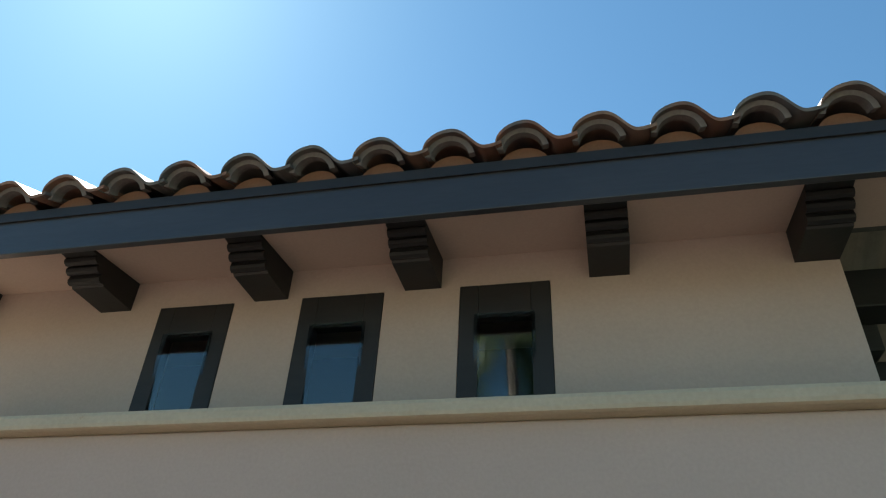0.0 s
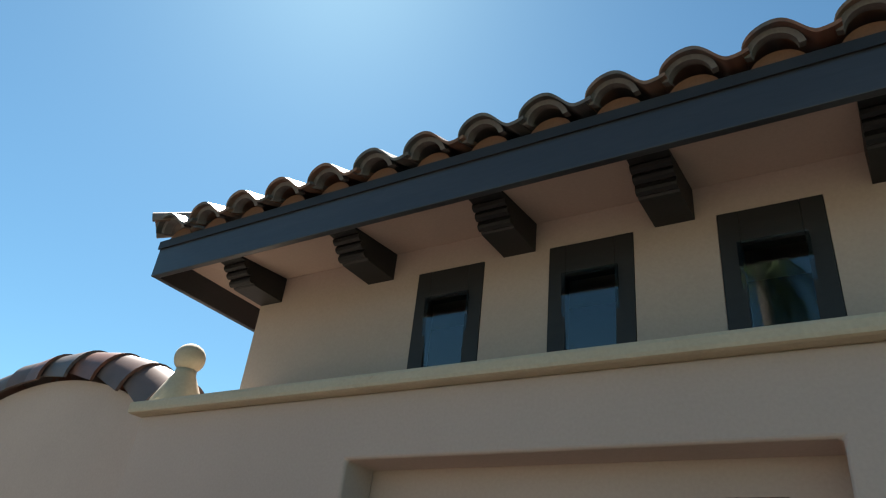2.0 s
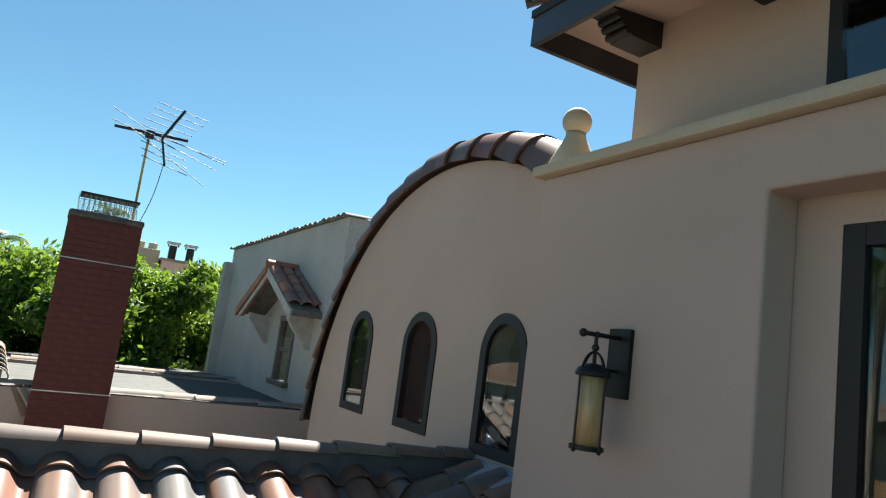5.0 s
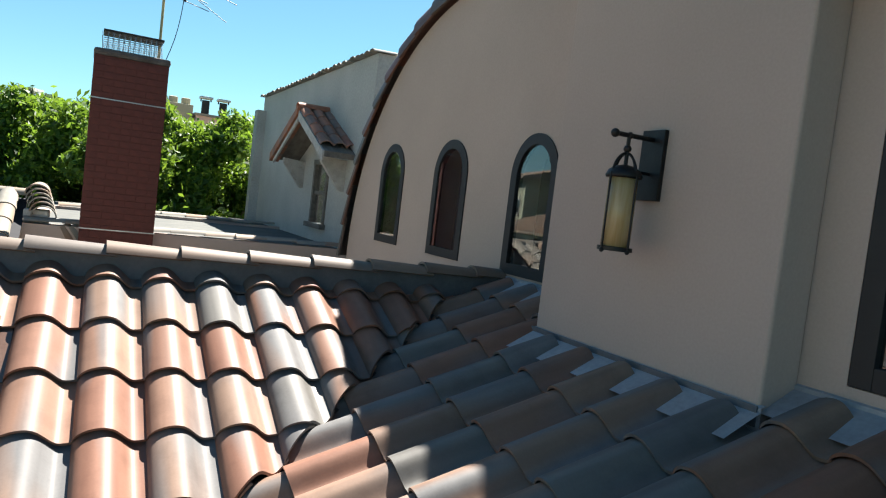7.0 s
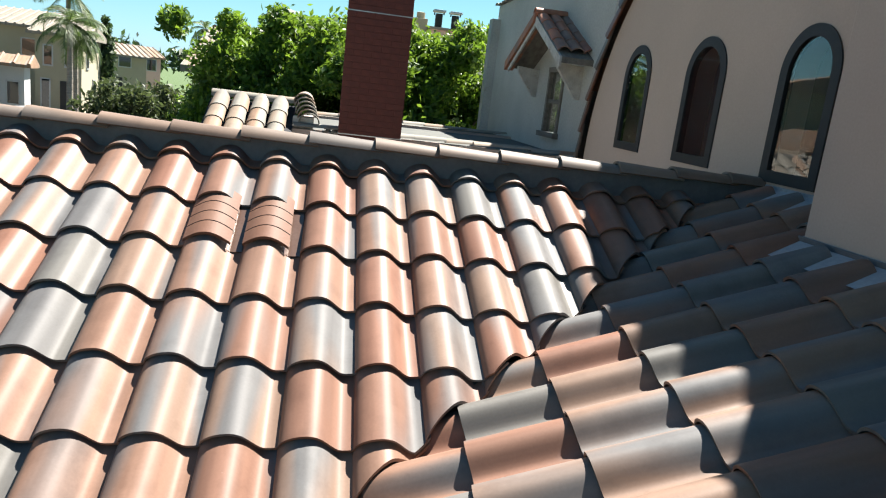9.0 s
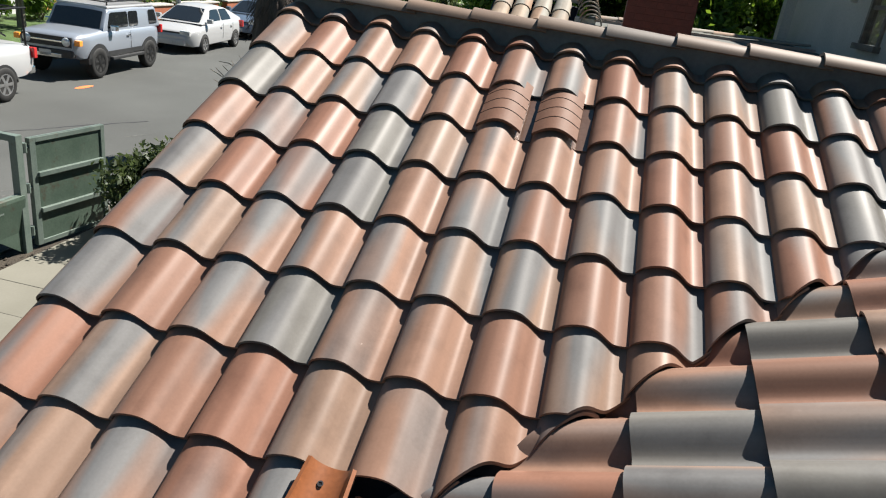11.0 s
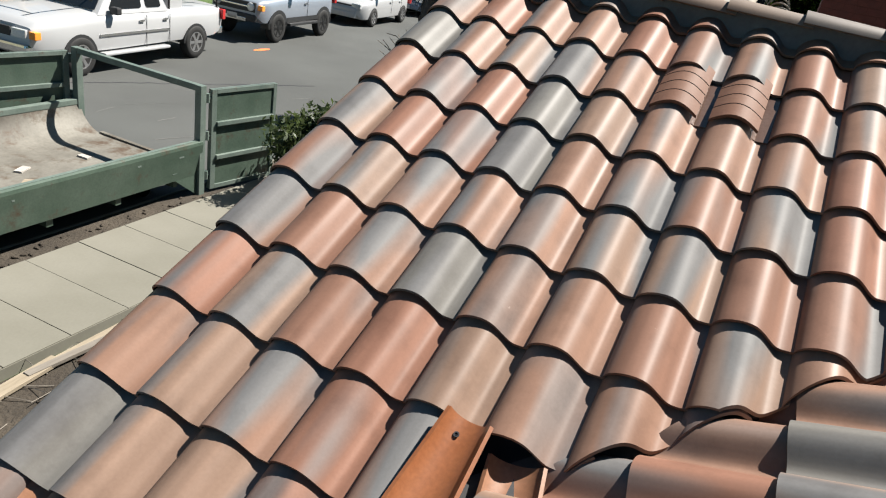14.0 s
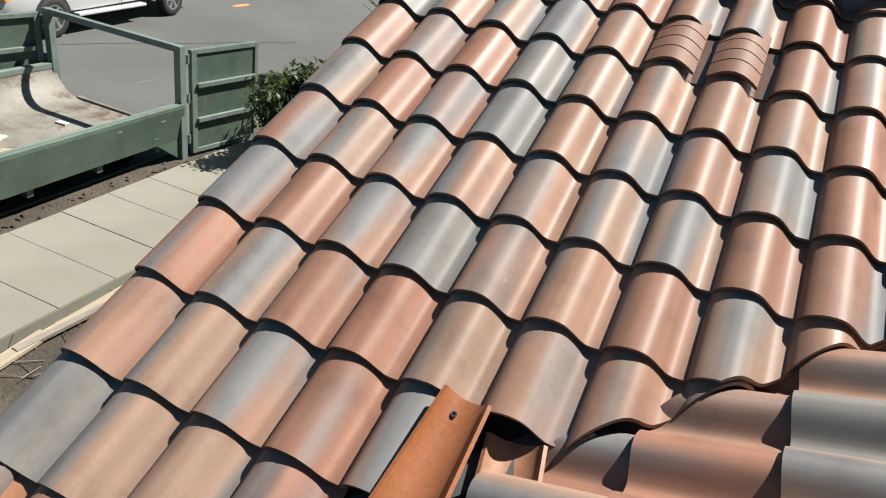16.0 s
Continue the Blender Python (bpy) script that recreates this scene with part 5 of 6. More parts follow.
def vehicle(name, label, category, at, turn, spec):
    v = thing(name, label, category, at, turn)
    v.matrix_world = v.matrix_world @ Matrix.Scale(spec.get("size", 1.0), 4)
    hw = spec["half"]
    part("body", car_body(spec["top"], spec["low"], hw, spec.get("ends", 0.13)), spec["paint"], v, "", True)
    a, b_, c, e = spec["cabin"]
    zl, zt, hl, ht = spec["belt"], spec["roof"], hw - 0.07, spec["top_half"]
    line = spec.get("line") or [(a, zl), (b_, zt - 0.02), ((b_ + c) / 2, zt), (c, zt - 0.03), (e, zl)]
    part("cabin", cabin(line, hl, ht, zl, zt), spec["paint"], v, "", True)

    def side_pt(x, t, s):
        return (x, s * (hl + (ht - hl) * t + 0.008), zl + (zt - zl) * t)

    def front_x(t):
        return a + (b_ - a) * t

    def rear_x(t):
        return e + (c - e) * t

    t0, t1 = 0.14, 0.82
    cuts = spec["pillars"]
    for s in (-1, 1):
        for p, q in cuts:
            x00, x01 = min(p, front_x(t0) - 0.10), min(p, front_x(t1) - 0.14)
            x10, x11 = max(q, rear_x(t0) + 0.10), max(q, rear_x(t1) + 0.10)
            loop = rounded([side_pt(x00, t0, s), side_pt(x01, t1, s), side_pt(x11, t1, s), side_pt(x10, t0, s)], 0.07)
            bm = sheet(loop)
            r = bmesh.ops.extrude_face_region(bm, geom=list(bm.faces))
            bmesh.ops.translate(bm, verts=[g for g in r["geom"] if isinstance(g, bmesh.types.BMVert)], vec=(0, s * 0.006, 0))
            part("side_window", bm, CAR_GLASS, v, "dark tinted glass")
    for nm, fx, off in (("windscreen", front_x, 1), ("rear_window", rear_x, -1)):
        bm = bmesh.new()
        grid = []
        for k in range(7):
            t = 0.10 + (0.86 - 0.10) * k / 6
            w = (hl + (ht - hl) * t) - 0.10
            grid.append([bm.verts.new((fx(t) + off * 0.022, w * n / 4, zl + (zt - 0.02 - zl) * t + 0.012 + 0.03 * t * (1 - (n / 4) ** 2))) for n in range(-4, 5)])
        for ra, rb in zip(grid, grid[1:]):
            for n in range(8):
                bm.faces.new((ra[n], ra[n + 1], rb[n + 1], rb[n]))
        part(nm, bm, CAR_GLASS, v, "dark tinted glass", True)
    for x in spec["wheels"]:
        for s in (-1, 1):
            wheel(v, x, s * (hw - 0.085), spec["wheel_r"], 0.22, spec["rim"], s)
            bm = bmesh.new()
            rr = spec["wheel_r"] + spec.get("flare", 0.05)
            pts = [(x + rr * math.cos(t), spec["wheel_r"] + rr * math.sin(t)) for t in [math.pi * k / 14 for k in range(15)]] + [(x - rr, spec["low"][1][1] + 0.02), (x + rr, spec["low"][1][1] + 0.02)]
            part("wheel_arch", prism(pts, "y", s * (hw + 0.004), s * (hw - 0.25)), spec["arch"], v)
    f, zb = spec["nose"], spec["lamp_z"]
    for s in (-1, 1):
        if spec.get("round_lamps"):
            bm = lathe([(0.115, 0.0), (0.115, 0.05), (0.09, 0.075), (0.01, 0.08)], 18)
            bmesh.ops.rotate(bm, verts=bm.verts, matrix=Matrix.Rotation(radians(90), 3, "Y"))
            bmesh.ops.translate(bm, verts=bm.verts, vec=(f - 0.03, s * hw * 0.60, zb))
            part("headlight", bm, CLEAR_LENS, v, "round clear headlight", True)
        else:
            part("headlight", boxes((f - 0.10, f + 0.015, s * hw * 0.62 - 0.17, s * hw * 0.62 + 0.17, zb - 0.08, zb + 0.08), bevel=0.02), CLEAR_LENS, v, "clear headlight")
        if spec.get("amber", True):
            part("indicator", boxes((f - 0.14, f - 0.0, s * (hw - 0.07) - 0.075, s * (hw - 0.07) + 0.078, zb - 0.07, zb + 0.07), bevel=0.015), AMBER_LENS, v, "amber lamp")
        part("tail_light", boxes((spec["tail"] - 0.01, spec["tail"] + 0.1, s * (hw - 0.1) - 0.09, s * (hw - 0.1) + 0.095, zb + 0.0, zb + 0.24), bevel=0.015), RED_LENS, v, "red tail lamp")
        bm = boxes((a - 0.44, a - 0.30, s * (hw + 0.05) - 0.10, s * (hw + 0.05) + 0.10, zl + 0.02, zl + 0.17), bevel=0.03)
        part("mirror", bm, spec.get("mirror", spec["paint"]), v)
        for dx in spec["doors"]:
            part("door_gap", boxes((dx - 0.006, dx + 0.006, s * hw - 0.003, s * hw + 0.003, 0.42, zl - 0.03)), DARK_PLASTIC, v)
            part("door_handle", boxes((dx + 0.08, dx + 0.22, s * hw - 0.004, s * hw + 0.025, zl - 0.17, zl - 0.13), bevel=0.006), spec.get("handle", CHROME), v)
    part("grille", boxes((f - 0.05, f + 0.012, -hw * 0.42, hw * 0.42, zb - spec.get("grille_h", 0.09), zb + spec.get("grille_h", 0.09) - 0.01), bevel=0.008), DARK_PLASTIC, v)
    part("front_bumper", boxes((f - 0.12, f + 0.09, -hw * (1 - spec.get("ends", 0.13)), hw * (1 - spec.get("ends", 0.13)), spec["bump"], spec["bump"] + 0.2), bevel=0.05), spec["bumper"], v)
    part("rear_bumper", boxes((spec["tail"] - 0.09, spec["tail"] + 0.12, -hw * (1 - spec.get("ends", 0.13)), hw * (1 - spec.get("ends", 0.13)), spec["bump"], spec["bump"] + 0.2), bevel=0.05), spec["bumper"], v)
    part("number_plate", boxes((f + 0.09, f + 0.10, -0.16, 0.16, spec["bump"] + 0.03, spec["bump"] + 0.17)), WHITE_PAINT, v, "blank white plate")
    return v


TURN = 6.2
ahead, near = Vector((math.cos(radians(TURN)), math.sin(radians(TURN)))), Vector((-math.sin(radians(TURN)), math.cos(radians(TURN))))


def parked(front_wheel, spec):
    """The place whose near front wheel stands at front_wheel."""
    c = Vector(front_wheel) - (ahead * spec["wheels"][0] + near * (spec["half"] - 0.05)) * spec.get("size", 1.0)
    return (c.x, c.y, ROAD)


TRUCK = dict(size=0.98, half=0.99, top=[(2.92, 0.80), (2.86, 0.98), (2.7, 1.07), (2.2, 1.13), (1.45, 1.18), (1.4, 1.18), (-0.72, 1.17), (-2.85, 1.16), (-2.92, 1.12)], low=[(2.92, 0.60), (2.7, 0.44), (1.0, 0.42), (-2.5, 0.46), (-2.92, 0.56)], paint=WHITE_PAINT,
             cabin=(1.32, 0.62, -0.56, -0.80), belt=1.15, roof=1.86, top_half=0.72, pillars=((1.0, 0.04), (-0.10, -0.58)), wheels=(1.85, -1.72), wheel_r=0.39, rim=WHEEL_ALLOY, arch=DARK_PLASTIC, nose=2.92, tail=-2.9, lamp_z=0.86, doors=(-0.02, -0.78), bumper=CHROME, bump=0.48, mirror=DARK_PLASTIC, ends=0.13)
SUV = dict(size=1.0, half=0.89, top=[(2.24, 0.95), (2.18, 1.10), (2.0, 1.17), (1.0, 1.23), (-2.1, 1.22), (-2.22, 1.12)], low=[(2.24, 0.72), (2.0, 0.54), (-2.0, 0.54), (-2.22, 0.68)], paint=SILVER_PAINT,
           cabin=(1.02, 0.66, -1.95, -2.16), belt=1.19, roof=1.78, top_half=0.76, round_lamps=True, pillars=((0.78, -0.30), (-0.36, -0.86), (-1.50, -1.98)), wheels=(1.36, -1.36), wheel_r=0.41, rim=BLACK_ALLOY, arch=DARK_PLASTIC, nose=2.235, tail=-2.2, lamp_z=0.98, doors=(-0.3,), bumper=DARK_PLASTIC, bump=0.58, mirror=CHROME, flare=0.10, ends=0.20)
SEDAN = dict(size=1.06, half=0.87, top=[(2.22, 0.58), (2.12, 0.72), (1.8, 0.83), (1.3, 0.92), (0.9, 0.97), (-1.2, 1.02), (-1.9, 1.02), (-2.12, 0.98), (-2.2, 0.80)], low=[(2.22, 0.40), (2.0, 0.24), (-2.0, 0.26), (-2.2, 0.46)], paint=WHITE_PAINT,
             cabin=(1.42, 0.38, -0.75, -2.0), belt=0.95, roof=1.47, top_half=0.58, amber=False, grille_h=0.03, line=[(1.42, 0.95), (0.85, 1.23), (0.38, 1.42), (-0.05, 1.48), (-0.45, 1.475), (-1.0, 1.39), (-1.5, 1.24), (-2.0, 1.04)], pillars=((0.82, -0.18), (-0.26, -1.12)), wheels=(1.36, -1.34), wheel_r=0.31, rim=WHEEL_ALLOY, arch=DARK_PLASTIC, nose=2.17, tail=-2.16, lamp_z=0.68, doors=(-0.2, -1.1), bumper=WHITE_PAINT, bump=0.28, handle=WHITE_PAINT, flare=0.03, ends=0.34)
truck = vehicle("pickup_truck", "white extended-cab pickup truck with a ladder rack", "truck", parked((-5.60, -14.66), TRUCK), TURN, TRUCK)
for nm, r in (("bed_liner", (-2.78, -0.86, -0.85, 0.85, 1.10, 1.146)),):
    part(nm, boxes(r), DARK_PLASTIC, truck)
part("side_moulding", boxes((-0.75, 1.35, 0.985, 1.005, 0.74, 0.79), bevel=0.005), CHROME, truck)
part("running_board", boxes((-0.7, 1.3, 0.86, 1.08, 0.36, 0.42), bevel=0.02), WHITE_PAINT, truck)
part("toolbox", boxes((-1.45, -0.95, -0.8, 0.8, 1.15, 1.40), bevel=0.02), WHITE_PAINT, truck, "white toolbox")
rack = []
for s in (-0.82, 0.82):
    rack += [((-2.75, s, 1.13), (-2.72, s, 1.98), 0.025), ((-0.95, s, 1.13), (-0.95, s, 1.98), 0.025), ((-2.85, s, 1.98), (2.1, s, 1.98), 0.022), ((-0.95, s, 1.98), (-2.1, s, 1.4), 0.02)]
for x in (-2.7, -0.95, 0.9, 1.9):
    rack.append(((x, -0.82, 1.98), (x, 0.82, 1.98), 0.02))
part("ladder_rack", tubes(*rack), IRON, truck, "black tube rack")
lad = [((-2.6, -0.45, 2.06), (1.3, -0.45, 2.06), 0.035), ((-2.6, -0.05, 2.06), (1.3, -0.05, 2.06), 0.035)] + [((-2.5 + 0.3 * k, -0.45, 2.06), (-2.5 + 0.3 * k, -0.05, 2.06), 0.018) for k in range(13)]
tagged(new("ladder", finish(tubes(*lad), "ladder", GREEN_STEEL)), "green step ladder lying on the truck's rack", "ladder").matrix_world = truck.matrix_world
suv = vehicle("off_road_car", "silver boxy off-road car with a white roof", "car", parked((-12.95, -15.60), SUV), TURN, SUV)
part("roof_panel", boxes((-1.95, 0.62, -0.73, 0.73, 1.755, 1.83), bevel=0.03), WHITE_PAINT, suv, "white roof")
rr = [((-1.8, s, 1.93), (0.5, s, 1.93), 0.022) for s in (-0.6, 0.6)] + [((x, -0.6, 1.93), (x, 0.6, 1.93), 0.018) for x in (-1.8, -1.2, -0.6, 0.0, 0.5)] + [((x, s, 1.82), (x, s, 1.93), 0.02) for x in (-1.7, 0.4) for s in (-0.6, 0.6)]
part("roof_rack", tubes(*rr), IRON, suv)
part("grille_bar", boxes((2.235, 2.262, -0.42, 0.42, 0.955, 1.0), bevel=0.008), CHROME, suv)
part("nose_panel", boxes((2.19, 2.246, -0.68, 0.68, 0.84, 1.10), bevel=0.012), DARK_PLASTIC, suv, "black plastic nose panel")
part("bumper_centre", boxes((2.30, 2.335, -0.45, 0.45, 0.58, 0.68), bevel=0.01), CHROME, suv, "silver bumper insert")
part("side_step", boxes((-0.85, 0.85, 0.82, 1.0, 0.45, 0.53), bevel=0.02), DARK_PLASTIC, suv)
part("door_cladding", boxes((-0.9, 0.9, 0.886, 0.898, 0.55, 0.68), bevel=0.005), DARK_PLASTIC, suv)
vehicle("sedan", "white hatchback saloon car parked at the kerb", "car", parked((-19.7, -16.38), SEDAN), TURN, SEDAN)
BLUE = dict(SEDAN, paint=BLUE_PAINT, bumper=BLUE_PAINT, handle=BLUE_PAINT)
vehicle("sedan", "blue-grey saloon car parked farther along", "car", parked((-26.0, -17.0), BLUE), TURN, BLUE)
vehicle("off_road_car", "white estate car at the far street bend", "car", (-25.3, -13.0, ROAD), 40, dict(SUV, paint=WHITE_PAINT, rim=WHEEL_ALLOY))
vehicle("sedan", "grey-green saloon parked at the far street bend", "car", (-28.5, -12.2, ROAD), 40, dict(SEDAN, paint=SILVER_PAINT, bumper=SILVER_PAINT))

# ---- houses across the street ----
def house(name, label, at, turn, w, d, h, mat, roof_h, openings, roof=True, door=None, ends=()):
    o = thing(name, label, "house", at, turn)
    part("wall", boxes((-w / 2, w / 2, -d, 0, 0, h)), mat, o)
    if roof:
        part("roof", prism([(0.5, h - 0.05), (0.5, h + 0.12), (-d / 2, h + roof_h), (-d - 0.5, h + 0.12), (-d - 0.5, h - 0.05)], "x", -w / 2 - 0.4, w / 2 + 0.4), OLD_TILE, o, "weathered clay tile roof")
        rows = bmesh.new()
        n = int(w / 0.5)
        for k in range(n + 1):
            x = -w / 2 - 0.3 + (w + 0.6) * k / n
            tube(rows, (x, 0.5, h + 0.12), (x, -d / 2, h + roof_h), 0.09, None, 6)
        part("tile_ribs", rows, OLD_TILE, o)
    else:
        part("parapet", boxes((-w / 2 - 0.05, w / 2 + 0.05, -0.3, 0.05, h, h + 0.25), bevel=0.03), mat, o)
    part("gable_end", prism([(0.0, h - 0.1), (-d / 2, h + roof_h - 0.12), (-d, h - 0.1)], "x", -w / 2, w / 2), mat, o)
    for x, z, ww, hh, face in [(*q, 0) for q in openings] + [(*q, 1) for q in ends]:
        wn_ = new("window")
        wn_.parent = o
        wn_.matrix_basis = pose(-w / 2, -x, z, 0, 0, 90) if face else pose(x, 0.0, z)
        part("frame", boxes((-ww / 2, -ww / 2 + 0.08, -0.05, 0.05, 0, hh), (ww / 2 - 0.08, ww / 2, -0.05, 0.05, 0, hh), (-ww / 2, ww / 2, -0.05, 0.05, hh - 0.08, hh), (-ww / 2, ww / 2, -0.05, 0.07, -0.05, 0.05)), WHITE_PAINT, wn_)
        part("pane", boxes((-ww / 2 + 0.06, ww / 2 - 0.06, 0.0, 0.02, 0.04, hh - 0.06)), CAR_GLASS, wn_, "dark window glass")
    if door:
        x, ww, hh, dm = door
        part("door", boxes((x - ww / 2, x + ww / 2, 0.0, 0.05, 0, hh), bevel=0.01), dm, o)
    return o


G = WALK
house("house", "white stucco house across the street", (-16.5, -25.2, G), 3, 9.5, 8, 3.6, WHITE_WALL, 1.2, [(-2.5, 1.0, 1.8, 1.3), (0.6, 0.9, 2.2, 1.5), (3.4, 1.0, 1.2, 1.3)], door=(-0.9, 0.95, 2.05, TRIM))
house("house", "orange stucco house with a tiled porch roof", (-29, -26.5, G), 3, 11, 9, 3.7, ORANGE_WALL, 1.5, [(-3, 0.9, 1.6, 1.4), (0.2, 0.8, 1.2, 1.9), (3.6, 0.9, 1.7, 1.4)], door=(1.7, 1.0, 2.1, RED_WALL))
house("house", "white stucco house with arched front", (-41, -27.0, G), 3, 9, 9, 3.0, WHITE_WALL, 1.6, [(-2.4, 0.6, 1.0, 1.7), (0, 0.6, 1.0, 1.7), (2.4, 0.6, 1.0, 1.7)])
house("house", "broad cream two-storey house with a tiled roof", (-49, -24.2, G), -90, 7.0, 7, 5.3, CREAM, 1.3, [(-1.2, 3.4, 1.0, 1.2), (2.3, 0.6, 1.4, 1.3)])
house("house", "tall cream house with flower boxes and a tiled roof", (-45.5, -19.9, G), -84, 2.7, 6, 4.9, CREAM, 0.9, [(-0.65, 3.0, 0.6, 1.3), (0.6, 3.0, 0.6, 1.3), (0.75, 0.3, 0.6, 1.9)], door=(-0.55, 0.9, 2.1, TRIM), ends=[(1.6, 3.0, 0.8, 1.3), (3.6, 0.9, 0.9, 1.4)])
porch = house("house", "pale blue-white low house with an arched entry", (-38.5, -20.4, G), -78, 2.3, 1.8, 2.9, WHITE_WALL, 0.6, [(-0.6, 0.8, 0.7, 1.3)])
part("entry_tower", boxes((0.15, 1.2, -0.3, 0.35, 0, 3.3), bevel=0.03), WHITE_WALL, porch, "white entry tower")
# no opening here: a near-black panel paints the doorway's shade
part("entry_arch", prism([(0.38, 0.0), (0.97, 0.0)] + [(0.675 + 0.295 * math.cos(math.pi * k / 12), 1.75 + 0.295 * math.sin(math.pi * k / 12)) for k in range(13)], "y", 0.33, 0.365), PAINTED_DARK, porch, "near-black arched panel, doorway shade in its colour")
house("house", "distant cream house with a balcony", (-68, -24.0, G), -60, 8, 8, 4.2, CREAM, 1.2, [(-2, 3.2, 1.2, 1.2), (1, 3.2, 1.2, 1.2), (2, 0.8, 1.4, 1.2)], door=(-1, 1.6, 2.2, TRIM))
house("house", "distant mauve house with a grey roof", (-79, -24.2, G), -60, 6, 8, 4.4, PINK_WALL, 1.2, [(-2, 3.0, 1.1, 1.3), (0.3, 3.0, 1.1, 1.3), (2.4, 3.0, 1.1, 1.3)])
house("house", "cream house across the street behind a palm", (2, -25.5, G), 0, 10, 8, 5.8, CREAM, 1.4, [(-3, 1.0, 1.4, 1.4), (3, 1.0, 1.4, 1.4), (-2.5, 3.8, 1.0, 1.3), (2.2, 3.8, 1.0, 1.3)], door=(0, 1.0, 2.1, TRIM))
house("house", "pale green house across the street", (14, -25.5, G), 0, 9, 8, 5.5, GREEN_WALL, 1.4, [(-2.6, 1.0, 1.4, 1.4), (2.6, 1.0, 1.4, 1.4), (-2.2, 3.6, 0.9, 1.3)], door=(0.2, 1.0, 2.1, TRIM))
house("house", "pale green two-storey house behind the front row", (-52, -32.0, G), 15, 9, 8, 7.6, GREEN_WALL, 1.3, [(-2.8, 1.0, 1.3, 1.4), (0.4, 1.0, 1.3, 1.4), (3.0, 4.4, 1.1, 1.4), (-1.4, 4.4, 1.1, 1.4)])
house("house", "terracotta house seen through the hedge", (-24, 1.0, YARD), 90, 14, 8, 3.9, CREAM, 1.4, [(-3, 1.0, 1.3, 1.3), (2, 1.0, 1.3, 1.3)])
fence = thing("fence", "brown timber board fence beside the white house", "fence", (-11.2, -24.6, G))
for k in range(16):
    part("board", boxes((0.19 * k - 1.2, 0.19 * k - 1.02, 0, 0.025, 0, 1.9 + random.uniform(-0.02, 0.02))), FENCE_WOOD, fence)
for z in (0.4, 1.5):
    part("rail", boxes((-1.2, 1.85, -0.06, -0.001, z, z + 0.09)), FENCE_WOOD, fence)
for x, y, w in ((-24.5, -21.6, 3.4), (-29.0, -21.9, 3.8), (-33.8, -22.3, 3.2)):
    pl = thing("planter", "low terracotta-coloured garden planter wall with plants", "planter", (x, y, G), 3)
    part("wall", boxes((-w / 2, w / 2, -0.5, 0.0, 0, 0.75), bevel=0.03), RED_WALL, pl)
    part("cap", boxes((-w / 2 - 0.05, w / 2 + 0.05, -0.55, 0.05, 0.75, 0.82), bevel=0.015), MORTAR, pl)
for k in range(9):
    x = -22.8 - 1.45 * k
    shrub((x, -22.6 - 0.05 * k, G), random.uniform(0.9, 1.5), 0.7, 700, 70 + k, "bushy garden plant behind the planter", PALM_LEAF, 0.12)
for k, (x, y) in enumerate(((-14.2, -23.6), (-16.2, -24.0), (-12.6, -24.2), (-18.9, -24.2), (-20.6, -23.8))):
    shrub((x, y, G), 1.6, 0.9, 1500, 90 + k, "leafy shrub before the white house", LEAF, 0.1)
tree((-18.2, -22.6, G), 4.6, 1.7, 4000, 0.12, 99, DARK_LEAF, "small dark garden tree across the street", 0.35)
stump = thing("street_tree", "gnarled dark street tree trunk with shaggy hanging fibre", "tree", (-8.75, -8.75, YARD))
DARK_BARK = surface("dark_bark", (0.045, 0.034, 0.028), (0.115, 0.092, 0.078), 0.95, 3, 25, relief=0.9, dist=0.04, stretch=(3, 3, 0.6))
rng = random.Random(18)


def gnarled(line, r0, r1):
    """A tapering trunk with uneven rings along a line of points."""
    bm = bmesh.new()
    rings = []
    n, m = 26, 14
    for k in range(n + 1):
        t = k / n * (len(line) - 1)
        i = min(int(t), len(line) - 2)
        c = Vector(line[i]).lerp(Vector(line[i + 1]), t - i)
        r = r0 + (r1 - r0) * k / n
        rings.append([bm.verts.new(c + Vector((math.cos(2 * math.pi * q / m), math.sin(2 * math.pi * q / m), 0)) * r * rng.uniform(0.82, 1.2)) for q in range(m)])
    for a, c in zip(rings, rings[1:]):
        for q in range(m):
            bm.faces.new((a[q], a[(q + 1) % m], c[(q + 1) % m], c[q]))
    bm.faces.new(rings[-1])
    return bm


part("trunk", gnarled([(0, 0, -0.3), (0.05, 0.02, 0.9), (-0.08, 0.1, 2.1), (-0.25, 0.16, 3.4), (-0.3, 0.2, 5.2)], 0.40, 0.30), DARK_BARK, stump, "", True)
part("second_trunk", gnarled([(0.05, 0.1, 0.2), (0.25, 0.32, 1.4), (0.22, 0.34, 2.3), (-0.05, 0.26, 3.5)], 0.26, 0.16), DARK_BARK, stump, "", True)
bm = bmesh.new()
for k in range(420):
    a, z = rng.uniform(0, 6.28), rng.uniform(1.0, 4.6)
    o = Vector((-0.12 + 0.33 * math.cos(a), 0.14 + 0.33 * math.sin(a), z))
    e = o + Vector((0.22 * math.cos(a), 0.22 * math.sin(a), -rng.uniform(0.15, 0.6)))
    tube(bm, o, e, 0.012, 0.004, 4)
part("fibre", bm, DARK_BARK, stump, "shaggy hanging fibre")
bm = bmesh.new()
for k in range(90):
    a, z = rng.uniform(0, 6.28), rng.uniform(0.3, 1.5)
    o = Vector((0.3 * math.cos(a), 0.3 * math.sin(a), z))
    prev = o
    for n in range(3):
        e = prev + Vector((0.22 * math.cos(a + rng.uniform(-0.5, 0.5)), 0.22 * math.sin(a + rng.uniform(-0.5, 0.5)), rng.uniform(-0.05, 0.22)))
        tube(bm, prev, e, 0.008, 0.005, 4)
        prev = e
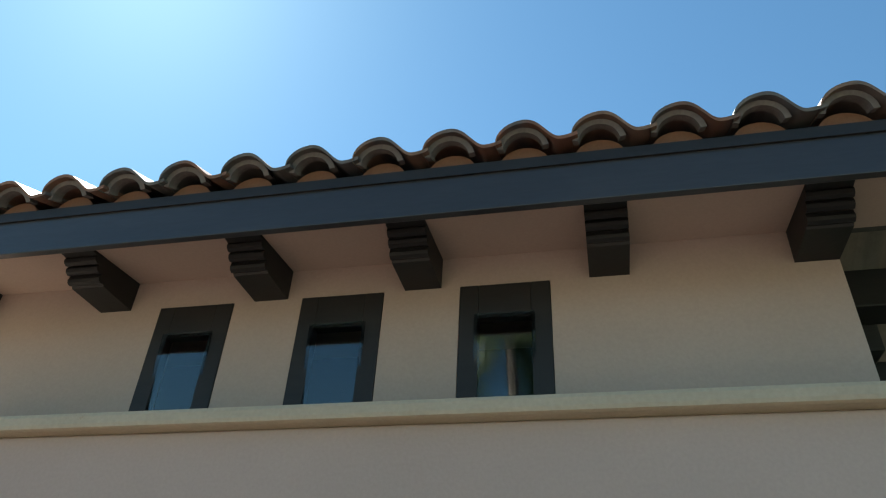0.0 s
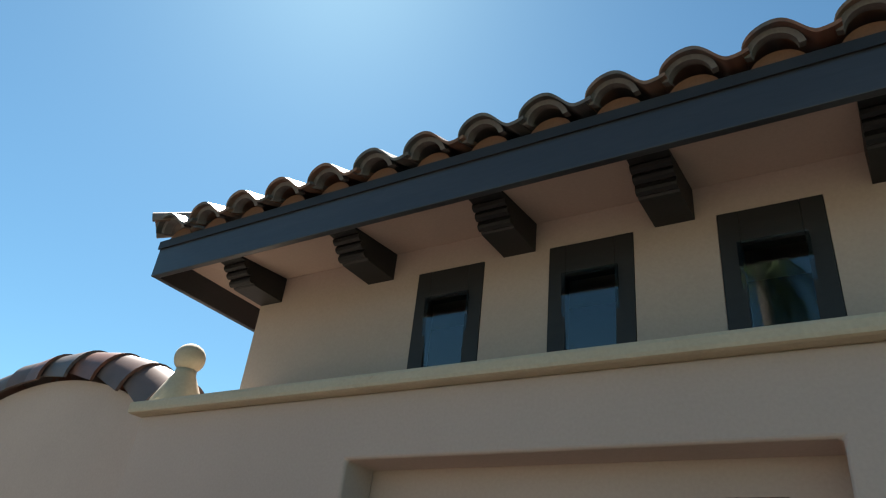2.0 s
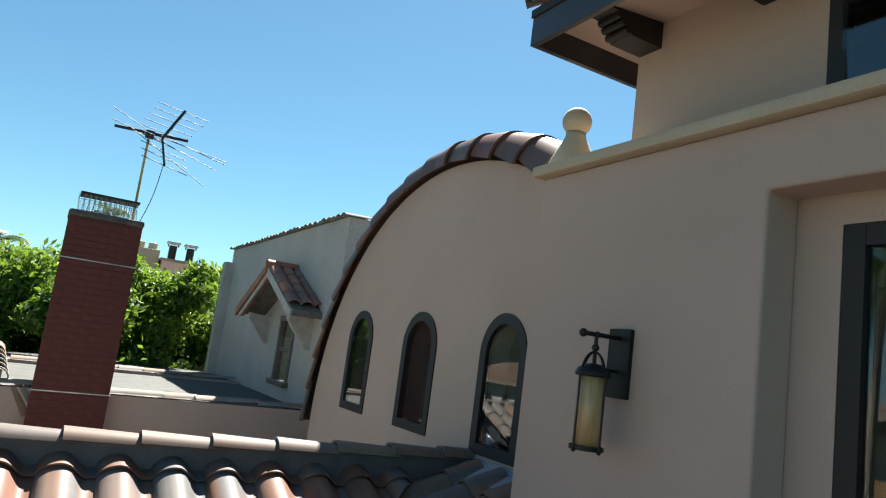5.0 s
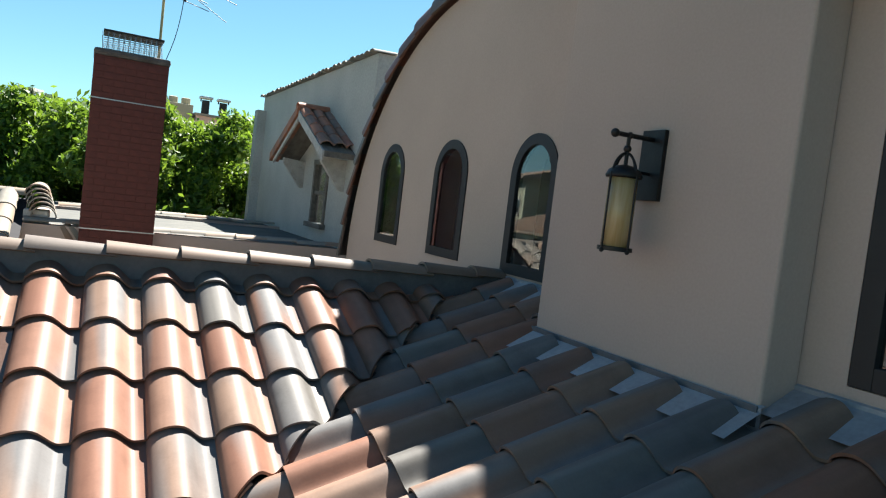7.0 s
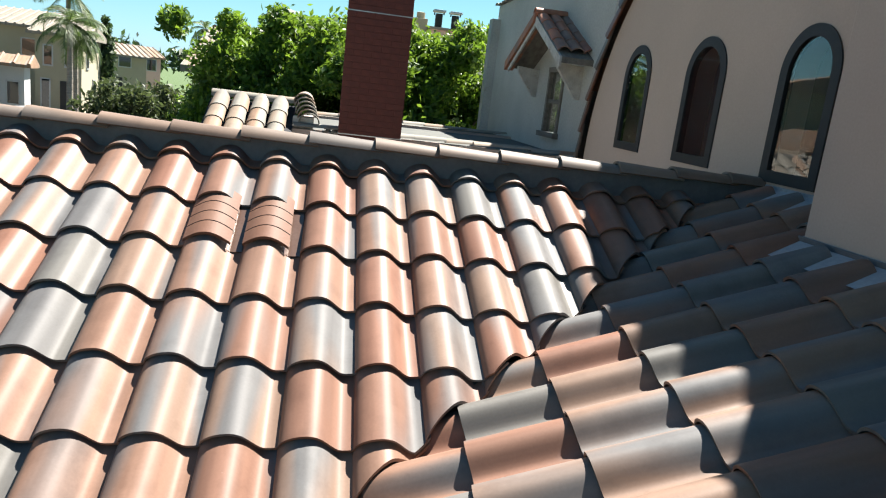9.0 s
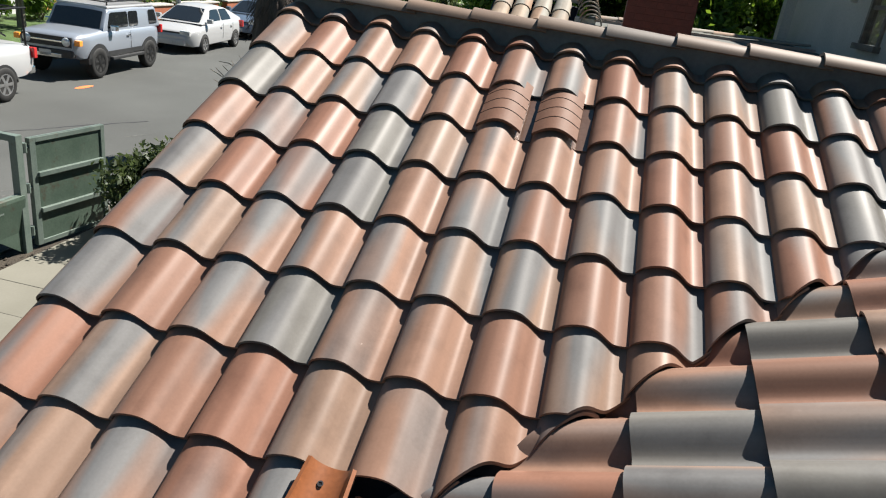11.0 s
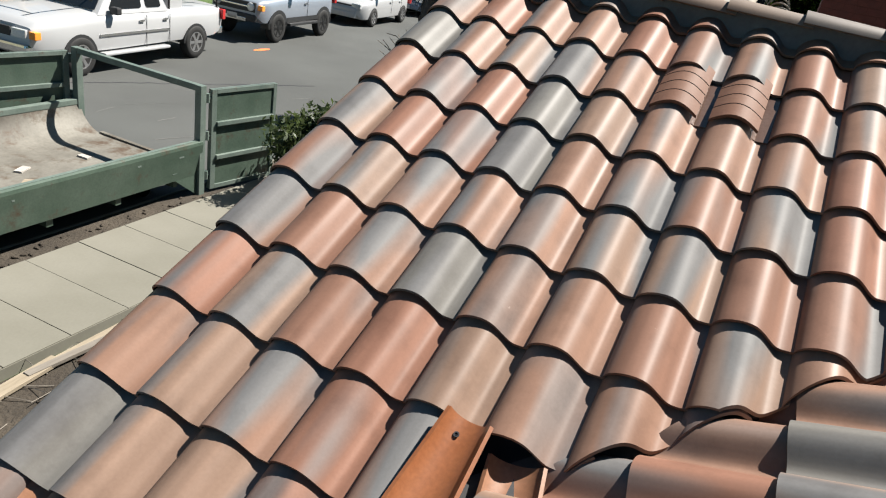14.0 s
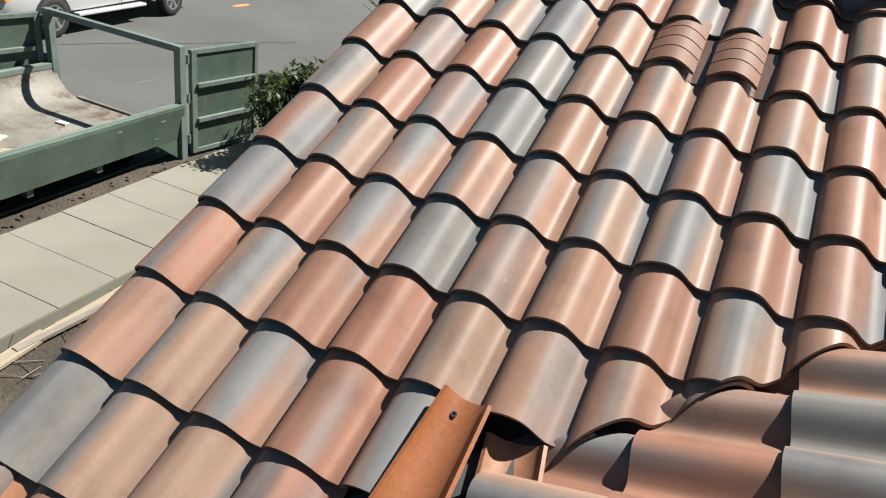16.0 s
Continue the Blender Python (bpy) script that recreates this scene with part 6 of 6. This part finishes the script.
part("shoots", bm, BARK, stump, "thin dry shoots round the foot")
pole = thing("street_pole", "grey round street pole on the far pavement", "pole", (-23.3, -19.6, G))
part("shaft", tubes(((0, 0, 0), (0, 0, 7), 0.11), n=12), GALV, pole)
bin_ = thing("wheeled_bin", "dark blue wheeled rubbish bin at the kerb", "bin", (-1.2, -17.2, ROAD))
part("tub", boxes((-0.3, 0.3, -0.35, 0.35, 0.08, 1.0), bevel=0.05), BLUE_PLASTIC, bin_)
part("lid", boxes((-0.33, 0.33, -0.38, 0.38, 1.0, 1.07), bevel=0.03), BLUE_PLASTIC, bin_)
umb = thing("garden_umbrella", "closed dark garden umbrella on the orange house's terrace", "umbrella", (-27.6, -23.4, G))
part("pole", tubes(((0, 0, 0), (0, 0, 2.6), 0.03)), PALE_WOOD, umb)
part("canopy", lathe([(0.42, 0.9), (0.3, 1.5), (0.12, 2.3), (0.01, 2.55)], 10), DARK_PLASTIC, umb)

# ---- clay roof tiles ----
def s_profile(x, w=COL, h=0.078):
    """Height of the S-tile's face across its width: a broad barrel and a shallow pan."""
    rise, foot = 0.37 * w, 0.85 * w
    if x < rise:
        q = 1 - x / rise
        return h * math.sqrt(max(0.0, 1 - q * q)) * 0.92 + h * 0.08 * (1 - q)
    if x < foot:
        return h * (0.5 + 0.5 * math.cos(math.pi * ((x - rise) / (foot - rise)) ** 1.32))
    return 0.012 * ((x - foot) / (1.08 * w - foot)) ** 2


def s_tile(length, name="roof_tile", mat=None, w=COL, thick=0.013, lift=0.028, cut=None, segs=15):
    """Across +x, up the slope +y; its lower edge lies at y=0, lifted over the next course."""
    bm = bmesh.new()
    xs = [0, 0.006 * w, 0.03 * w, 0.07 * w, 0.13 * w, 0.2 * w, 0.28 * w] + [w * (0.37 + 0.48 * k / 11) for k in range(12)] + [0.92 * w, w, 1.08 * w]
    rows = []
    for y, up in ((0.0, lift), (length, 0.0)):
        top = [bm.verts.new((x, y, s_profile(x, w) + up)) for x in xs]
        low = [bm.verts.new((x, y, s_profile(x, w) + up - thick)) for x in xs]
        rows.append((top, low))
    (t0, l0), (t1, l1) = rows
    n = len(xs) - 1
    for k in range(n):
        bm.faces.new((t0[k], t0[k + 1], t1[k + 1], t1[k]))
        bm.faces.new((l0[k], l1[k], l1[k + 1], l0[k + 1]))
        bm.faces.new((t0[k], l0[k], l0[k + 1], t0[k + 1]))
        bm.faces.new((t1[k], t1[k + 1], l1[k + 1], l1[k]))
    bm.faces.new((t0[0], t1[0], l1[0], l0[0]))
    bm.faces.new((t0[n], l0[n], l1[n], t1[n]))
    if cut:
        for co, no in cut:
            bmesh.ops.bisect_plane(bm, geom=bm.verts[:] + bm.edges[:] + bm.faces[:], plane_co=co, plane_no=no, clear_outer=True)
            bmesh.ops.holes_fill(bm, edges=[e for e in bm.edges if len(e.link_faces) == 1], sides=0)
    if not bm.faces:
        bm.free()
        return None
    bmesh.ops.recalc_face_normals(bm, faces=bm.faces)
    return finish(crease(bm), name, mat or TILE, True)


FULL, SHORT = s_tile(ROW + 0.07), s_tile(0.14)
ANG1 = math.degrees(math.atan(TAN1))
ANG2 = math.degrees(math.atan(TAN2))


def jitter(a):
    return random.uniform(-a, a)


def place_tile(mesh, parent, m, name="roof_tile"):
    ob = new(name, mesh)
    ob.parent = parent
    ob.matrix_basis = m
    return ob


def clip_world(m, planes):
    inv = m.inverted()
    out = []
    for co, no in planes:
        out.append((inv @ Vector(co), (m.to_3x3().transposed() @ Vector(no)).normalized()))
    return out


def corners(m, length, w=COL):
    return [m @ Vector(c) for c in ((0, 0, 0), (w * 1.08, 0, 0), (0, length, 0), (w * 1.08, length, 0))]


# slope towards the street: columns run up to the ridge
Y0 = -2.809
V_NO = Vector((1.13, 1.0, 0)).normalized()
V_CO = Vector((0, -0.085, 0))
last_row = {-5: 9, -4: 9, -3: 9, -2: 9, -1: 8, 0: 7}
VENTS = {(0, 2), (1, 2)}
for c in range(-5, 11):
    for r in range(0, 10):
        if r > last_row.get(c, 9) or (c, r) in VENTS:
            continue
        s = r * ROW
        length = 0.14 if r == 0 else ROW + 0.07
        m = pose(s * C1, Y0 + (c - 1) * COL, -s * S1, 0, 0, 0) @ pose(0, 0, 0, 0, ANG1 + jitter(0.25), 0) @ pose(0, 0, 0, 0, 0, 90 + jitter(0.35))
        d = [(q - V_CO).dot(V_NO) for q in corners(m, length)]
        if min(d) > -0.02:
            continue
        if max(d) > 0.01:
            me = s_tile(length, cut=clip_world(m, [(V_CO + V_NO * 0.01, V_NO)]))
            if not me:
                continue
        else:
            me = SHORT if r == 0 else FULL
        place_tile(me, roof_street, m)

# vent tiles: flatter glossy caps with saw cuts and a clear strip
def vent_tile():
    bm = bmesh.new()
    w = COL * 0.80
    segs = 10
    rows = []
    cuts = [0.0, 0.015, 0.098, 0.099, 0.105, 0.106, 0.188, 0.189, 0.195, 0.196, 0.278, 0.279, 0.285, 0.286, 0.43]
    for k, y in enumerate(cuts):
        up = 0.036 - 0.022 * y / 0.43 - (0.022 if k in (3, 4, 7, 8, 11, 12) else 0.0)
        rows.append([bm.verts.new((w * j / segs, y, 0.068 * math.sin(math.pi * (0.06 + 0.88 * j / segs)) + up)) for j in range(segs + 1)])
    base = [bm.verts.new((w * j / segs, 0.0, 0.068 * math.sin(math.pi * (0.06 + 0.88 * j / segs)) + 0.018)) for j in range(segs + 1)]
    for i, (a, b_) in enumerate(zip(rows, rows[1:])):
        for j in range(segs):
            bm.faces.new((a[j], a[j + 1], b_[j + 1], b_[j])).material_index = 1 if i % 4 in (2, 3, 0) and 1 < i < 13 else 0
    for j in range(segs):
        bm.faces.new((base[j], base[j + 1], rows[0][j + 1], rows[0][j]))
    bmesh.ops.recalc_face_normals(bm, faces=bm.faces)
    me = finish(crease(bm, 25), "vent_tile", VENT_TILE, True)
    me.materials.append(FELT)
    return me


vent_mesh = vent_tile()
pan_strip = finish(prism([(COL * 0.68, 0.026), (COL * 0.80, 0.006), (COL * 1.0, 0.010), (COL * 1.0, 0.004), (COL * 0.80, 0.000), (COL * 0.66, 0.018)], "y", -0.02, 0.42), "vent_apron", VENT_APRON)
for c, r in sorted(VENTS):
    s = r * ROW - 0.02
    m = pose(s * C1, Y0 + (c - 1) * COL, -s * S1 + 0.006, 0, ANG1, 0) @ pose(0, 0, 0, 0, 0, 90)
    v = new("vent_tile", vent_mesh)
    v.parent, v.matrix_basis = roof_street, m
    tagged(v, "ribbed low vent tile with saw cuts")
    v = new("vent_apron", pan_strip)
    v.parent, v.matrix_basis = roof_street, m
    tagged(v, "shiny metal vent apron")

# ridge
ridge_mesh = barrel_mesh("ridge_tile", RIDGE_TILE, 0.105, 0.090, 0.44, 128, 0.016, 12, 1.0)
for k in range(14):
    y = -4.475 + 0.386 * k
    if y > 0.3:
        break
    place_tile(ridge_mesh, roof_street, pose(-0.125 + jitter(0.004), y, 0.128 + 0.010 * (y + 4.4) + jitter(0.004), -1.0, 0, jitter(0.8)), "ridge_tile")
ridge_board = slab([(-0.195, -4.42, 0.172), (-0.09, -4.42, 0.172), (-0.09, 0.36, 0.224), (-0.195, 0.36, 0.224)], 0.26)
structure("ridge_board", ridge_board, LEAD, "slate-grey felted ridge board under the ridge tiles", "ridge")

# slope falling from the wall
ROW2 = 0.41
S2, C2 = math.sin(math.atan(TAN2)), math.cos(math.atan(TAN2))
FULL2 = s_tile(ROW2 + 0.07)
TWIST = -4.8
TURN2 = Matrix.Rotation(radians(TWIST), 3, "Z")
for j in range(-8, 21):
    for k in range(-2, 11):
        spot = Vector((1.668, -0.712, 0)) + TURN2 @ Vector((0.283 * j - 0.101, 0.362 * (1 - k), 0))
        x0, y = spot.x, spot.y
        wall_y = GABLE_Y if x0 < 0.80 else (0.19 if 2.3 < x0 < 4.1 else 0.0)
        if y > wall_y - 0.06 or x0 > 6.6 or y < -3.62 or (y < -3.1 and x0 < 3.5):
            continue
        m = pose(x0, y, BASE2 + TAN2 * y, 0, 0, TWIST + jitter(0.35)) @ pose(0, 0, 0, ANG2 + jitter(0.25), 0, 0)
        d = [(q - V_CO).dot(V_NO) for q in corners(m, ROW2 + 0.07)]
        if max(d) < 0.03:
            continue
        planes = []
        if min(d) < -0.04:
            planes.append((V_CO - V_NO * 0.04, -V_NO))
        top = y + (ROW2 + 0.07) * C2
        if top > wall_y - 0.05:
            planes.append((Vector((0, wall_y - 0.05, 0)), Vector((0, 1, 0))))
        me = s_tile(ROW2 + 0.07, cut=clip_world(m, planes)) if planes else FULL2
        if me:
            place_tile(me, roof_wall, m)

# upper roof tiles
UANG = math.degrees(math.atan(U_TAN))
U_FULL = FULL
for i in range(0, 22):
    for r in range(0, 3):
        s = ROW * r
        y = -0.345 + s * math.cos(radians(UANG))
        z = 2.878 + s * math.sin(radians(UANG))
        if r and 1.163 + 0.28 * i - 0.098 < 1.06 + s * 0.9:
            continue
        place_tile(U_FULL, roof_upper, pose(1.163 + 0.28 * i - 0.098, y, z, UANG + jitter(0.4), 0, 0) @ pose(0, 0, 0, 0, 0, jitter(0.8)))
stop_mesh = prism([(0.095 * math.cos(math.pi * k / 12), 0.085 * math.sin(math.pi * k / 12)) for k in range(13)], "y", 0.0, 0.03)
stop = finish(stop_mesh, "eave_stop", PAN_CLAY)
rim_mesh = barrel_mesh("eave_mortar", EAVE_MORTAR, 0.098, 0.094, 0.05, 165, 0.022, 10, 0.88)
for i in range(0, 22):
    x = 1.163 + 0.28 * i
    place_tile(stop, roof_upper, pose(x, -0.262, 2.865, 0, 0, 0), "eave_stop")
    place_tile(rim_mesh, roof_upper, pose(x, -0.315, 2.895, UANG, 0, 0), "eave_mortar")
hip_cap = barrel_mesh("hip_tile", TILE, 0.105, 0.088, 0.43, 180, 0.016, 10, 0.9)
hip_way = Vector((1, 1, U_TAN)).normalized()
hip_m = hip_way.to_track_quat("Y", "Z").to_matrix().to_4x4()
for r in range(6):
    o = Vector((1.02, -0.34, 2.93)) + hip_way * ROW * r
    place_tile(hip_cap, roof_upper, Matrix.Translation(o) @ hip_m, "hip_tile")

# unfinished eaves: single caps over open pans, and the pan left lying on the roof
cap = barrel_mesh("cap_tile", TILE, 0.098, 0.085, 0.42, 180, 0.015, 12, 0.85)
pan = barrel_mesh("pan_tile", PAN_CLAY, 0.12, 0.11, 0.45, 120, 0.014, 10, 0.8)
for c in range(-5, 0):
    s = 10 * ROW
    base = pose(s * C1, Y0 + (c - 1) * COL + 0.10, -s * S1 + 0.01, 0, ANG1, 0)
    if c < -1:
        place_tile(cap, roof_street, base @ pose(0, 0, 0.01, 0, 0, 90 + jitter(2)), "cap_tile")
    place_tile(pan, roof_street, base @ pose(0.01, 0.155, 0.075, 0, 0, 90 + jitter(2)) @ pose(0, 0, 0, 0, 180, 0), "pan_tile")
s = 9.6 * ROW
place_tile(barrel_mesh("cap_tile", TILE, 0.118, 0.10, 0.44, 180, 0.016, 14, 0.85), roof_street, pose(s * C1, -3.26, -s * S1 + 0.02, 0, ANG1, 0) @ pose(0, 0, 0, 0, 0, 90), "cap_tile")
s = 8.35 * ROW
place_tile(pan, roof_street, pose(s * C1, Y0 - 0.06, -s * S1 + 0.09, 0, ANG1, 0) @ pose(0, 0, 0, 0, 0, 100) @ pose(0, 0, 0, 0, 180, 0), "pan_tile")
loose = barrel_mesh("loose_pan_tile", RAW_CLAY, 0.114, 0.087, 0.445, 140, 0.013, 16, 0.85)
ob = tagged(new("loose_pan_tile", loose), "glossy orange pan tile lying loose, trough upward, on the roof", "roof tile")
foot, head, up = Vector((2.8475, -3.149, -1.2275)), Vector((2.4495, -3.123, -1.0365)), Vector((0.4326, 0.0, 0.9016))
along = (head - foot).normalized()
across = along.cross(up).normalized()
down = -across.cross(along).normalized()
ob.matrix_world = Matrix.Translation(foot - down * 0.033) @ Matrix((-across, along, down)).transposed().to_4x4()
hole = lathe([(0.010, 0.0), (0.010, 0.003), (0.006, 0.003), (0.006, 0.0)], 12)
nail = part("nail_hole", hole, FELT, ob, "small dark nail hole")
nail.matrix_basis = pose(0.018, 0.385, 0.0605, 180, 0, 0)
